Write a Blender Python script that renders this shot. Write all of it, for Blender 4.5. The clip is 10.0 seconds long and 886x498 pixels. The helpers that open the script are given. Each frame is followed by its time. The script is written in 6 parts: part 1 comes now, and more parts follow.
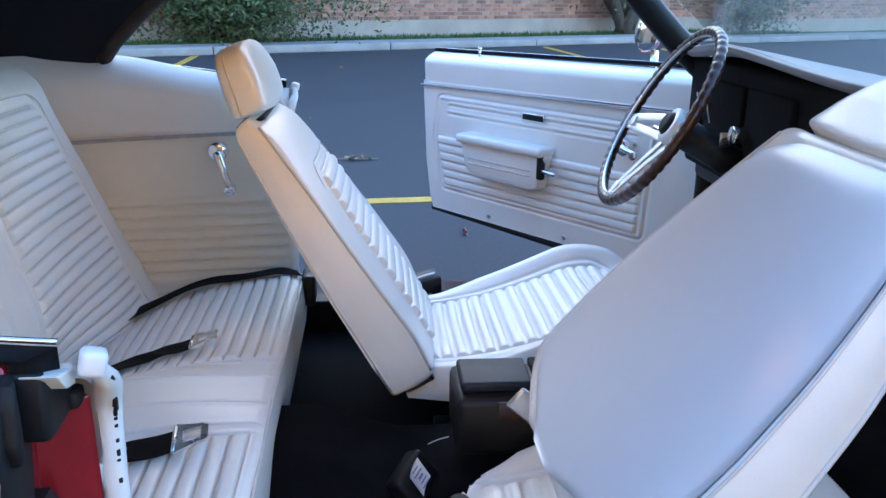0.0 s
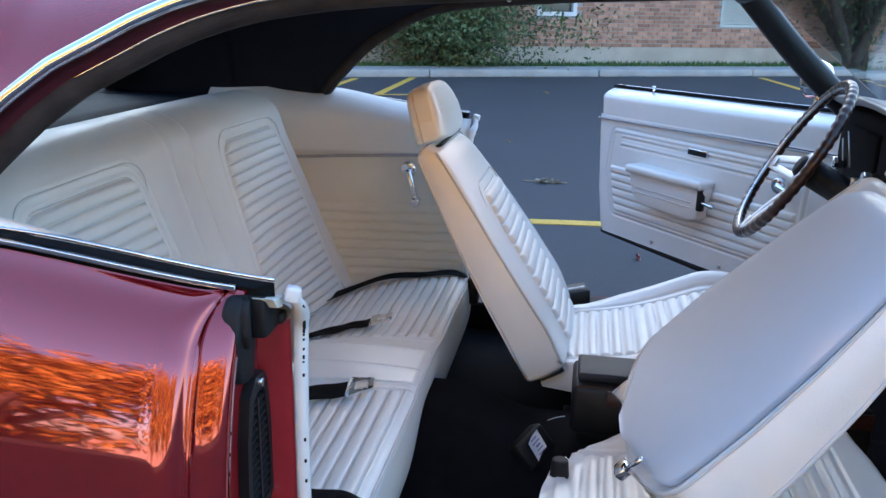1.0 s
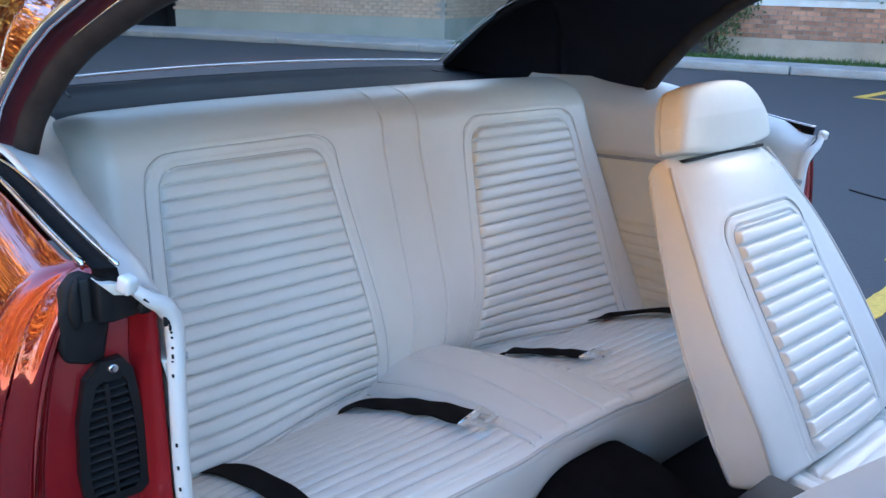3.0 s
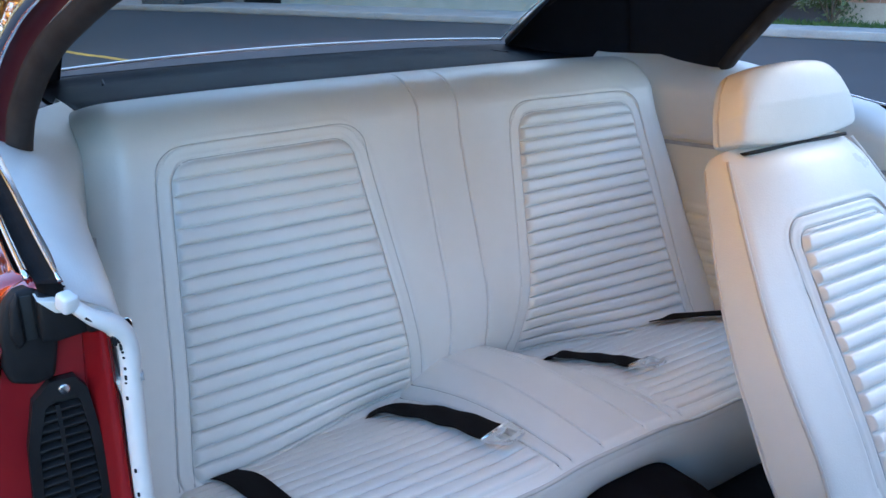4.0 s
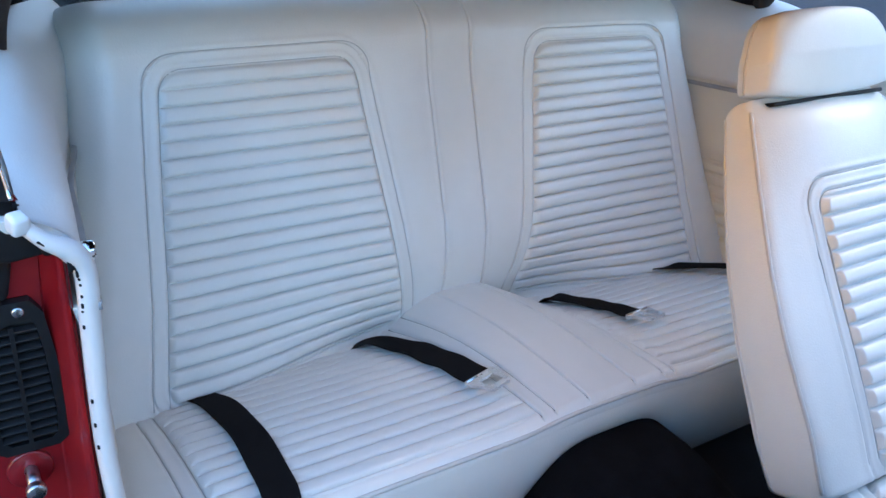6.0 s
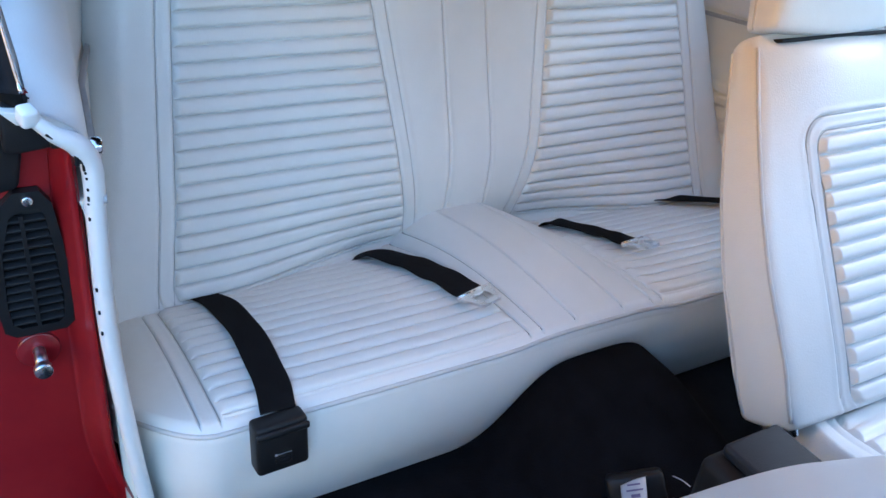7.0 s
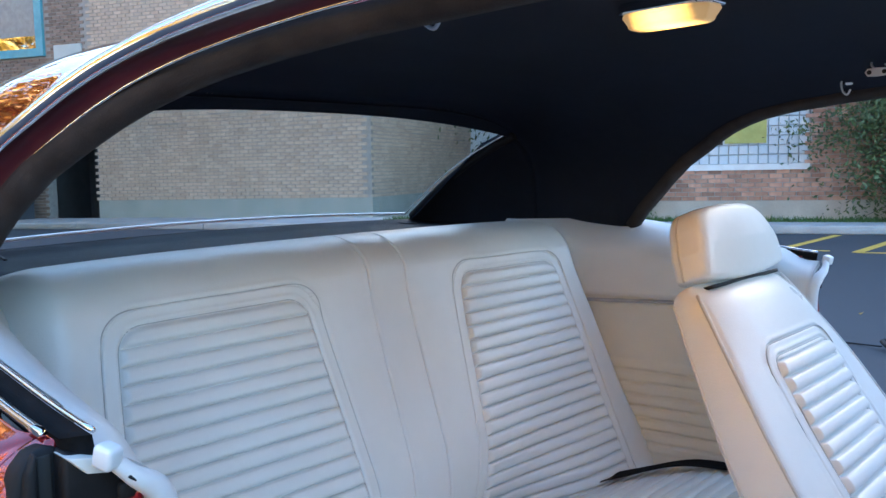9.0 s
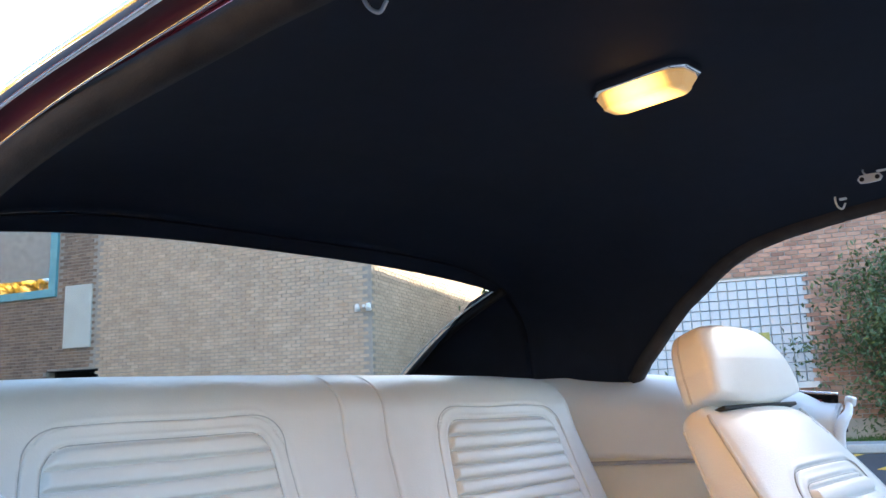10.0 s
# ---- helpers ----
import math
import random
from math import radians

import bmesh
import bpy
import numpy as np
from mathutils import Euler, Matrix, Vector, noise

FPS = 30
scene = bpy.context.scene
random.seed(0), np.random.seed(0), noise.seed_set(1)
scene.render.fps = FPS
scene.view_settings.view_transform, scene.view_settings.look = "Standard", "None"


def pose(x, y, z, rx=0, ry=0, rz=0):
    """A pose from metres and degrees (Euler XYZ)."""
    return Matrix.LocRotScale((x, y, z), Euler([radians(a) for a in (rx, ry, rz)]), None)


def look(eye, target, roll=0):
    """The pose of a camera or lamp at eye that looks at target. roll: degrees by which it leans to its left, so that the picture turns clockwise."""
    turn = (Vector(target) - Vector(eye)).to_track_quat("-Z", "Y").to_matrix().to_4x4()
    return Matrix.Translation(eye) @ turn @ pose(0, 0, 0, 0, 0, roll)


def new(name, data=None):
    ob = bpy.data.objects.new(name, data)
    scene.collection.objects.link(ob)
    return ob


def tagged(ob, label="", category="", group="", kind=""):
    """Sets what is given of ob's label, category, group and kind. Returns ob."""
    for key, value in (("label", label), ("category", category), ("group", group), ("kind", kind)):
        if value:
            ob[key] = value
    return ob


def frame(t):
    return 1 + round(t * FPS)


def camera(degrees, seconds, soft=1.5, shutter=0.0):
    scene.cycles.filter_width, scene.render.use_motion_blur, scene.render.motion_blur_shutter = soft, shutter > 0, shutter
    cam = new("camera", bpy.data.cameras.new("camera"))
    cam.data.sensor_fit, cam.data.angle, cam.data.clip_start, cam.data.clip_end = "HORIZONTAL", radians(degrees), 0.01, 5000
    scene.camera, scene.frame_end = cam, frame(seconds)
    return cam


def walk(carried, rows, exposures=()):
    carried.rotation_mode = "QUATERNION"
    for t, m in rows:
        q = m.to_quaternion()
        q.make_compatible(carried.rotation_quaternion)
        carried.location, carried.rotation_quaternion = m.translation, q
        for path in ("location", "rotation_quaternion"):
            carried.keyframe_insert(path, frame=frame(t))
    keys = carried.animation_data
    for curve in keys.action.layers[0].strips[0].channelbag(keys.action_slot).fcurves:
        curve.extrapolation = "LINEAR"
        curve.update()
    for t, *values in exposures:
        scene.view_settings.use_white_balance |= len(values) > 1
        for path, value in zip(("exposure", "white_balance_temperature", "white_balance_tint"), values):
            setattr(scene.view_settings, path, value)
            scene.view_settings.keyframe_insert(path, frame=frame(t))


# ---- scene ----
cam = camera(56.4, 10.0)
PATH = [
    (0, (0.231, -1.241, 1.09), (0.395, 0.656, 0.479), 0.7),
    (0.5, (0.28, -1.418, 1.139), (0.158, 0.495, 0.567), -0.1),
    (1, (0.344, -1.537, 1.157), (0.028, 0.354, 0.589), 1.1),
    (1.5, (0.536, -1.502, 1.165), (-0.048, 0.324, 0.598), 2.2),
    (2, (0.676, -1.38, 1.166), (-0.26, 0.304, 0.632), 3.6),
    (2.5, (0.727, -1.174, 1.14), (-0.498, 0.314, 0.608), 4.0),
    (3, (0.813, -1.019, 1.143), (-0.602, 0.255, 0.531), 1.5),
    (4.5, (0.775, -0.81, 1.152), (-0.789, 0.232, 0.47), 0.2),
    (5, (0.747, -0.792, 1.151), (-0.797, 0.253, 0.428), 0.7),
    (6.5, (0.778, -0.792, 1.158), (-0.699, 0.172, 0.216), 5.7),
    (7, (0.799, -0.788, 1.163), (-0.639, 0.151, 0.138), 6.9),
    (7.5, (0.806, -0.789, 1.158), (-0.603, 0.153, 0.096), 7.1),
    (8, (0.819, -0.807, 1.166), (-0.632, 0.19, 0.217), 6.2),
    (8.5, (0.797, -0.914, 1.127), (-0.723, 0.256, 0.561), 1.6),
    (9, (0.613, -0.994, 1.055), (-0.746, 0.46, 0.861), -1.1),
    (9.5, (0.558, -0.951, 0.959), (-0.696, 0.603, 1.079), -1.3),
    (10, (0.566, -0.893, 0.879), (-0.773, 0.546, 1.251), -2.3),
]
walk(cam, [(t, look(eye, target, roll)) for t, eye, target, roll in PATH], [(0, 2.86, 5170, 7), (0.5, 2.68, 5270, 7), (1.0, 2.64, 5480, 7), (2.5, 2.80, 5430, 7), (4.5, 2.90, 5250, 6), (7.5, 3.02, 5270, 6), (8.5, 2.96, 5280, 6), (9.2, 2.83, 5450, 6), (10, 3.1, 5800, 7)])

# ---- light ----
world = bpy.data.worlds.new("sky_world")
scene.world = world
world.use_nodes = True
wn = world.node_tree.nodes
sky = wn.new("ShaderNodeTexSky")
sky.sky_type = "NISHITA"
sky.sun_disc = False
SUN_ELEV, SUN_AZ = radians(17), radians(-4)
sky.sun_elevation, sky.sun_rotation = SUN_ELEV, SUN_AZ
sky.air_density, sky.dust_density, sky.ozone_density = 1.0, 1.5, 1.0
wn["Background"].inputs["Strength"].default_value = 0.15
world.node_tree.links.new(sky.outputs["Color"], wn["Background"].inputs["Color"])
sun = new("sun", bpy.data.lights.new("sun", "SUN"))
sun.data.energy, sun.data.angle, sun.data.color = 5.0, radians(0.5), (1.0, 0.80, 0.56)
sd = Vector((math.sin(SUN_AZ) * math.cos(SUN_ELEV), math.cos(SUN_AZ) * math.cos(SUN_ELEV), math.sin(SUN_ELEV)))
sun.matrix_world = look(sd * 30, (0, 0, 0))


# ---- materials ----
def material(name, c1, c2, rough=0.5, scale=6.0, metal=0.0, grain=0.0, grain_scale=600.0, coat=0.0, spec=0.5,
             fine=40.0, fine_mix=0.25, emit=None, rough_var=0.1, sheen=0.0):
    """Two colours mixed by noise at two scales, with gloss variation and a fine bump."""
    m = bpy.data.materials.new(name)
    m.use_nodes = True
    nd, ln = m.node_tree.nodes, m.node_tree.links
    b = nd["Principled BSDF"]
    tc = nd.new("ShaderNodeTexCoord")
    n1, n2 = nd.new("ShaderNodeTexNoise"), nd.new("ShaderNodeTexNoise")
    for n, s in ((n1, scale), (n2, fine)):
        n.inputs["Scale"].default_value = s
        n.inputs["Detail"].default_value = 6.0
        ln.new(tc.outputs["Object"], n.inputs["Vector"])
    mx = nd.new("ShaderNodeMix")
    mx.inputs[0].default_value = fine_mix
    ln.new(n1.outputs["Fac"], mx.inputs[2])
    ln.new(n2.outputs["Fac"], mx.inputs[3])
    ramp = nd.new("ShaderNodeValToRGB")
    ramp.color_ramp.elements[0].position, ramp.color_ramp.elements[1].position = 0.35, 0.65
    ramp.color_ramp.elements[0].color, ramp.color_ramp.elements[1].color = (*c1, 1), (*c2, 1)
    ln.new(mx.outputs[0], ramp.inputs["Fac"])
    ln.new(ramp.outputs["Color"], b.inputs["Base Color"])
    mr = nd.new("ShaderNodeMapRange")
    mr.inputs["To Min"].default_value, mr.inputs["To Max"].default_value = max(0.02, rough - rough_var), min(1, rough + rough_var)
    ln.new(n1.outputs["Fac"], mr.inputs["Value"])
    ln.new(mr.outputs["Result"], b.inputs["Roughness"])
    b.inputs["Metallic"].default_value = metal
    b.inputs["Specular IOR Level"].default_value = spec
    b.inputs["Coat Weight"].default_value = coat
    b.inputs["Coat Roughness"].default_value = 0.04
    b.inputs["Sheen Weight"].default_value = sheen
    if grain:
        v = nd.new("ShaderNodeTexNoise")
        v.inputs["Scale"].default_value, v.inputs["Detail"].default_value = grain_scale, 3.0
        ln.new(tc.outputs["Object"], v.inputs["Vector"])
        bp = nd.new("ShaderNodeBump")
        bp.inputs["Strength"].default_value, bp.inputs["Distance"].default_value = grain, 0.002
        ln.new(v.outputs["Fac"], bp.inputs["Height"])
        ln.new(bp.outputs["Normal"], b.inputs["Normal"])
    if emit:
        b.inputs["Emission Color"].default_value, b.inputs["Emission Strength"].default_value = (*emit[0], 1), emit[1]
    return m


def per_piece(m, amount):
    """Vary the lightness of alike pieces by object and by island."""
    nd, ln = m.node_tree.nodes, m.node_tree.links
    b = nd["Principled BSDF"]
    src = b.inputs["Base Color"].links[0].from_socket
    oi, ge = nd.new("ShaderNodeObjectInfo"), nd.new("ShaderNodeNewGeometry")
    add = nd.new("ShaderNodeMath")
    add.operation = "ADD"
    ln.new(oi.outputs["Random"], add.inputs[0])
    ln.new(ge.outputs["Random Per Island"], add.inputs[1])
    fr = nd.new("ShaderNodeMath")
    fr.operation = "FRACT"
    ln.new(add.outputs[0], fr.inputs[0])
    rg = nd.new("ShaderNodeMapRange")
    rg.inputs["To Min"].default_value, rg.inputs["To Max"].default_value = 1 - amount, 1 + amount
    ln.new(fr.outputs[0], rg.inputs["Value"])
    hs = nd.new("ShaderNodeHueSaturation")
    ln.new(rg.outputs["Result"], hs.inputs["Value"])
    ln.new(src, hs.inputs["Color"])
    ln.new(hs.outputs["Color"], b.inputs["Base Color"])
    return m


VINYL = material("white_vinyl", (0.765, 0.76, 0.725), (0.80, 0.795, 0.765), 0.32, 5, grain=0.2, grain_scale=420, spec=0.5)
VINYL_PANEL = material("ivory_panel_vinyl", (0.75, 0.74, 0.67), (0.79, 0.78, 0.71), 0.42, 5, grain=0.2, grain_scale=420)
# white board: the blue of the reflected sky is put into its colour
BOARD = material("board_with_sky_sheen_tint", (0.66, 0.70, 0.75), (0.69, 0.73, 0.78), 0.30, 4, grain=0.05, grain_scale=900, rough_var=0.03)
VINYL_SEAM = material("vinyl_piping", (0.56, 0.55, 0.53), (0.62, 0.61, 0.58), 0.42, 30)
TRIM_WHITE = material("white_plastic_trim", (0.75, 0.75, 0.74), (0.80, 0.80, 0.79), 0.35, 8)
BLACK_CLOTH = material("black_headliner", (0.0090, 0.0120, 0.0205), (0.0150, 0.0190, 0.031), 0.85, 4, grain=0.35, grain_scale=900, spec=0.15)
CARPET = material("black_carpet", (0.003, 0.003, 0.004), (0.007, 0.007, 0.009), 0.95, 25, grain=0.9, grain_scale=500, spec=0.1)
RUBBER = material("black_rubber", (0.007, 0.007, 0.008), (0.013, 0.013, 0.014), 0.6, 30, grain=0.15, spec=0.28)
RUBBER_WORN = material("worn_brown_rubber", (0.022, 0.018, 0.017), (0.048, 0.039, 0.035), 0.7, 22, grain=0.3, spec=0.2)
BLACK_PLASTIC = material("black_plastic", (0.007, 0.007, 0.008), (0.012, 0.012, 0.013), 0.45, 15, grain=0.12, spec=0.3)
SHELF = material("dark_blue_shelf_vinyl", (0.0022, 0.0037, 0.0080), (0.0042, 0.0064, 0.0120), 0.6, 6, grain=0.3, grain_scale=500, spec=0.09)
# lightened grey: sky glare on the pad is put into its colour
PAD = material("pad_vinyl_with_sky_glare", (0.30, 0.31, 0.33), (0.36, 0.37, 0.39), 0.38, 6, grain=0.3, grain_scale=500)
WEBBING = material("black_belt_webbing", (0.005, 0.005, 0.006), (0.010, 0.010, 0.011), 0.9, 60, grain=0.7, grain_scale=900, spec=0.12)
CHROME = material("chrome", (0.75, 0.76, 0.78), (0.82, 0.83, 0.85), 0.09, 12, metal=1.0, rough_var=0.05)
STEEL = material("brushed_steel", (0.55, 0.56, 0.58), (0.66, 0.67, 0.69), 0.28, 20, metal=1.0)
SATIN = material("satin_bright_metal", (0.74, 0.75, 0.76), (0.82, 0.83, 0.84), 0.40, 25, metal=0.45)
TONGUE = material("plated_tongue_steel", (0.78, 0.80, 0.82), (0.86, 0.87, 0.88), 0.26, 25, metal=1.0)
GREY_TRIM = material("grey_bright_trim", (0.36, 0.37, 0.39), (0.46, 0.47, 0.49), 0.35, 30)
LID = material("dark_grey_lid_vinyl", (0.015, 0.0165, 0.021), (0.022, 0.024, 0.030), 0.5, 6, grain=0.3, grain_scale=500, spec=0.25)
FELT = material("black_felt", (0.008, 0.008, 0.009), (0.014, 0.014, 0.015), 0.95, 60, grain=0.5, spec=0.1)
RED = material("candy_red_paint", (0.27, 0.006, 0.010), (0.29, 0.007, 0.012), 0.025, 3, metal=0.6, coat=1.0, rough_var=0.004)
RED.node_tree.nodes["Principled BSDF"].inputs["Coat IOR"].default_value = 1.7
RED_JAMB = material("red_jamb_paint", (0.19, 0.004, 0.009), (0.24, 0.009, 0.012), 0.32, 9, coat=0.6, grain=0.05, grain_scale=60)
MAROON = material("dark_maroon_channel", (0.035, 0.004, 0.008), (0.055, 0.007, 0.013), 0.45, 15, spec=0.3)
WOOD = material("walnut_wood", (0.022, 0.008, 0.006), (0.05, 0.018, 0.012), 0.32, 18, coat=0.3, fine=120)
ASPHALT = material("asphalt", (0.032, 0.034, 0.040), (0.050, 0.052, 0.058), 0.85, 1.2, grain=0.9, grain_scale=120, fine=60, fine_mix=0.5)
YELLOW = material("yellow_road_paint", (0.50, 0.30, 0.035), (0.72, 0.47, 0.08), 0.7, 7, grain=0.6, grain_scale=120, fine=45, fine_mix=0.5)
CONCRETE = material("pale_concrete", (0.30, 0.29, 0.28), (0.40, 0.39, 0.37), 0.85, 3, grain=0.6, grain_scale=90)
STUCCO = material("beige_stucco", (0.36, 0.31, 0.25), (0.45, 0.39, 0.32), 0.9, 2.5, grain=0.6, grain_scale=60)
STUCCO_GREEN = material("grey_green_stucco", (0.30, 0.32, 0.28), (0.37, 0.38, 0.34), 0.9, 2.5, grain=0.6, grain_scale=60)
BRICK_RED = per_piece(material("red_brown_brick", (0.30, 0.15, 0.10), (0.46, 0.27, 0.18), 0.9, 3.0, grain=0.7, grain_scale=90, fine=9, fine_mix=0.5), 0.32)
BRICK_TAN = per_piece(material("tan_brick", (0.45, 0.34, 0.25), (0.58, 0.45, 0.34), 0.9, 2.0, grain=0.7, grain_scale=90, fine=9, fine_mix=0.5), 0.11)
BRICK_BROWN = per_piece(material("brown_brick", (0.19, 0.135, 0.105), (0.29, 0.21, 0.16), 0.9, 2.0, grain=0.7, grain_scale=90, fine=9, fine_mix=0.5), 0.2)
BIN_GREY = material("grey_blue_bin_paint", (0.05, 0.06, 0.075), (0.08, 0.09, 0.105), 0.5, 3)
MORTAR = material("grey_mortar", (0.30, 0.27, 0.24), (0.38, 0.35, 0.31), 0.95, 8, grain=0.6, grain_scale=120)
WHITE_WALL = material("white_painted_wall", (0.62, 0.66, 0.68), (0.70, 0.73, 0.75), 0.75, 1.5)
PALE_PANEL = material("pale_grey_panel", (0.46, 0.48, 0.45), (0.54, 0.56, 0.52), 0.6, 3)
TEAL = material("teal_window_frame", (0.10, 0.30, 0.36), (0.15, 0.38, 0.44), 0.45, 6)
GLASS_BLOCK = material("frosted_glass_block", (0.40, 0.44, 0.47), (0.50, 0.54, 0.56), 0.18, 6, grain=0.2, grain_scale=30)
SILL = material("white_stone_sill", (0.62, 0.60, 0.57), (0.70, 0.69, 0.66), 0.7, 6)
# near-black: shade of recesses put into colour; also used for a dark sheet
DARK_GAP = material("recess_shade_and_dark_sheet", (0.012, 0.012, 0.012), (0.03, 0.027, 0.025), 0.8, 5)
GRASS = material("grass", (0.035, 0.075, 0.015), (0.085, 0.14, 0.035), 0.9, 4)
LEAF = per_piece(material("olive_leaf", (0.05, 0.08, 0.025), (0.11, 0.14, 0.05), 0.55, 3), 0.35)
LEAF_GOLD = per_piece(material("golden_leaf", (0.30, 0.17, 0.02), (0.50, 0.30, 0.04), 0.55, 1.5), 0.4)
BARK = material("bark", (0.05, 0.038, 0.028), (0.11, 0.085, 0.065), 0.9, 9, grain=0.8, grain_scale=60)
PAPER = material("white_label_paper", (0.62, 0.62, 0.66), (0.72, 0.72, 0.75), 0.6, 25)
INK = material("grey_violet_ink", (0.20, 0.17, 0.30), (0.28, 0.24, 0.38), 0.7, 30)
POSTER = material("faded_yellow_sheet", (0.32, 0.30, 0.07), (0.40, 0.37, 0.10), 0.6, 8)
TWIG = material("dry_pale_twig", (0.22, 0.18, 0.12), (0.32, 0.27, 0.18), 0.85, 30)
BLUE = material("blue_plastic", (0.02, 0.03, 0.35), (0.03, 0.05, 0.5), 0.35, 20)
LENS = material("glowing_lamp_lens", (0.85, 0.7, 0.4), (0.9, 0.75, 0.45), 0.3, 15, emit=((1.0, 0.46, 0.07), 2.0))

lnd, lln = LENS.node_tree.nodes, LENS.node_tree.links
ltc, lle, lmr = lnd.new("ShaderNodeTexCoord"), lnd.new("ShaderNodeVectorMath"), lnd.new("ShaderNodeMapRange")
lle.operation = "LENGTH"
lln.new(ltc.outputs["Object"], lle.inputs[0])
lln.new(lle.outputs["Value"], lmr.inputs["Value"])
for k_, v_ in (("From Min", 0.006), ("From Max", 0.052), ("To Min", 1.5), ("To Max", 0.05)):
    lmr.inputs[k_].default_value = v_
lln.new(lmr.outputs["Result"], lnd["Principled BSDF"].inputs["Emission Strength"])
TYRE = material("tyre_rubber", (0.012, 0.012, 0.012), (0.022, 0.022, 0.022), 0.8, 15, grain=0.4)


def glass(name, tint=(0.93, 0.96, 0.95)):
    m = bpy.data.materials.new(name)
    m.use_nodes = True
    nd, ln = m.node_tree.nodes, m.node_tree.links
    b = nd["Principled BSDF"]
    b.inputs["Base Color"].default_value = (*tint, 1)
    b.inputs["Transmission Weight"].default_value = 1.0
    b.inputs["Roughness"].default_value = 0.0
    b.inputs["IOR"].default_value = 1.45
    return m


GLASS = glass("car_glass", (0.84, 0.88, 0.86))
WINDOW_GLASS = material("dark_window_glass", (0.03, 0.04, 0.045), (0.05, 0.06, 0.065), 0.05, 2, spec=0.8)
SKY_GLASS = material("mirror_window_glass", (0.55, 0.6, 0.62), (0.6, 0.65, 0.67), 0.04, 2, metal=1.0, rough_var=0.02)


# greys for tubes laid in the sewn grooves to stand for their shade
SEAM_SHADE = material("painted_seam_shade", (0.42, 0.42, 0.41), (0.52, 0.52, 0.51), 0.6, 30)
SEAM_SHADE_DEEP = material("painted_deep_seam_shade", (0.17, 0.17, 0.17), (0.25, 0.25, 0.25), 0.6, 30)


# ---- mesh helpers ----
WORLD = {}


def thing(name, at, label, category, group="", kind=""):
    """An empty at the base of a thing, which parents its parts."""
    ob = new(name)
    ob.empty_display_size = 0.05
    ob.location = at
    WORLD[ob] = Matrix.Translation(at)
    return tagged(ob, label, category, group, kind)


def part(name, vf, mat, parent=None, label="", smooth=True, kind=""):
    """One mesh object from world-space vertices and faces, under a thing or a part."""
    verts, faces = vf
    me = bpy.data.meshes.new(name)
    v = np.asarray(verts, dtype=np.float64).reshape(-1, 3)
    if parent is not None:
        inv = np.array(WORLD[parent].inverted())
        v = v @ inv[:3, :3].T + inv[:3, 3]
    me.from_pydata(v.tolist(), [], faces)
    if smooth:
        me.polygons.foreach_set("use_smooth", [True] * len(me.polygons))
    me.materials.append(mat)
    me.update()
    ob = new(name, me)
    if parent is not None:
        ob.parent = parent
        WORLD[ob] = WORLD[parent]
    else:
        WORLD[ob] = Matrix.Identity(4)
    if label or kind:
        tagged(ob, label, kind=kind)
    return ob


def solo(name, vf, mat, label, category="", group="", kind="", smooth=True):
    """A thing that is one mesh, with its origin at its base."""
    v = np.asarray(vf[0], dtype=np.float64).reshape(-1, 3)
    base = (v.min(0) + v.max(0)) / 2
    base[2] = v[:, 2].min()
    ob = part(name, (v - base, vf[1]), mat, None, smooth=smooth)
    ob.location = base
    WORLD[ob] = Matrix.Translation(base)
    return tagged(ob, label, category, group, kind)


def vf_bm(bm):
    bm.verts.index_update()
    out = [tuple(v.co) for v in bm.verts], [[v.index for v in f.verts] for f in bm.faces]
    bm.free()
    return out


def joined(*vfs):
    verts, faces = [], []
    for v, f in vfs:
        n = len(verts)
        verts.extend([tuple(p) for p in v])
        faces.extend([[i + n for i in q] for q in f])
    return verts, faces


def moved(vf, m):
    v = np.asarray(vf[0], dtype=np.float64)
    a = np.array(m)
    return v @ a[:3, :3].T + a[:3, 3], vf[1]


def grid(X, Y, Z, wrap=False, flip=False):
    nu, nv = X.shape
    idx = np.arange(nu * nv).reshape(nu, nv)
    if wrap:
        idx = np.concatenate([idx, idx[:1]], 0)
    q = np.stack([idx[:-1, :-1], idx[1:, :-1], idx[1:, 1:], idx[:-1, 1:]], -1).reshape(-1, 4)
    if flip:
        q = q[:, ::-1]
    return np.stack([X, Y, Z], -1).reshape(-1, 3), q.tolist()


def shell(X, Y, Z, t, flip=False):
    """A sheet with thickness t along its normal, closed at its rim."""
    P = np.stack([X, Y, Z], -1)
    n = np.cross(np.gradient(P, axis=0), np.gradient(P, axis=1))
    n /= np.maximum(np.linalg.norm(n, axis=-1, keepdims=True), 1e-9)
    if flip:
        n = -n
    Q = P - n * t
    v1, f1 = grid(P[..., 0], P[..., 1], P[..., 2], flip=flip)
    v2, f2 = grid(Q[..., 0], Q[..., 1], Q[..., 2], flip=not flip)
    nu, nv = X.shape
    N = nu * nv
    idx = np.arange(N).reshape(nu, nv)
    rim = np.concatenate([idx[:, 0], idx[-1, 1:], idx[-2::-1, -1], idx[0, -2:0:-1]])
    nxt = np.roll(rim, -1)
    side = np.stack([rim, nxt, nxt + N, rim + N], -1)
    if flip:
        side = side[:, ::-1]
    return np.concatenate([v1, v2]), f1 + [[i + N for i in q] for q in f2] + side.tolist()


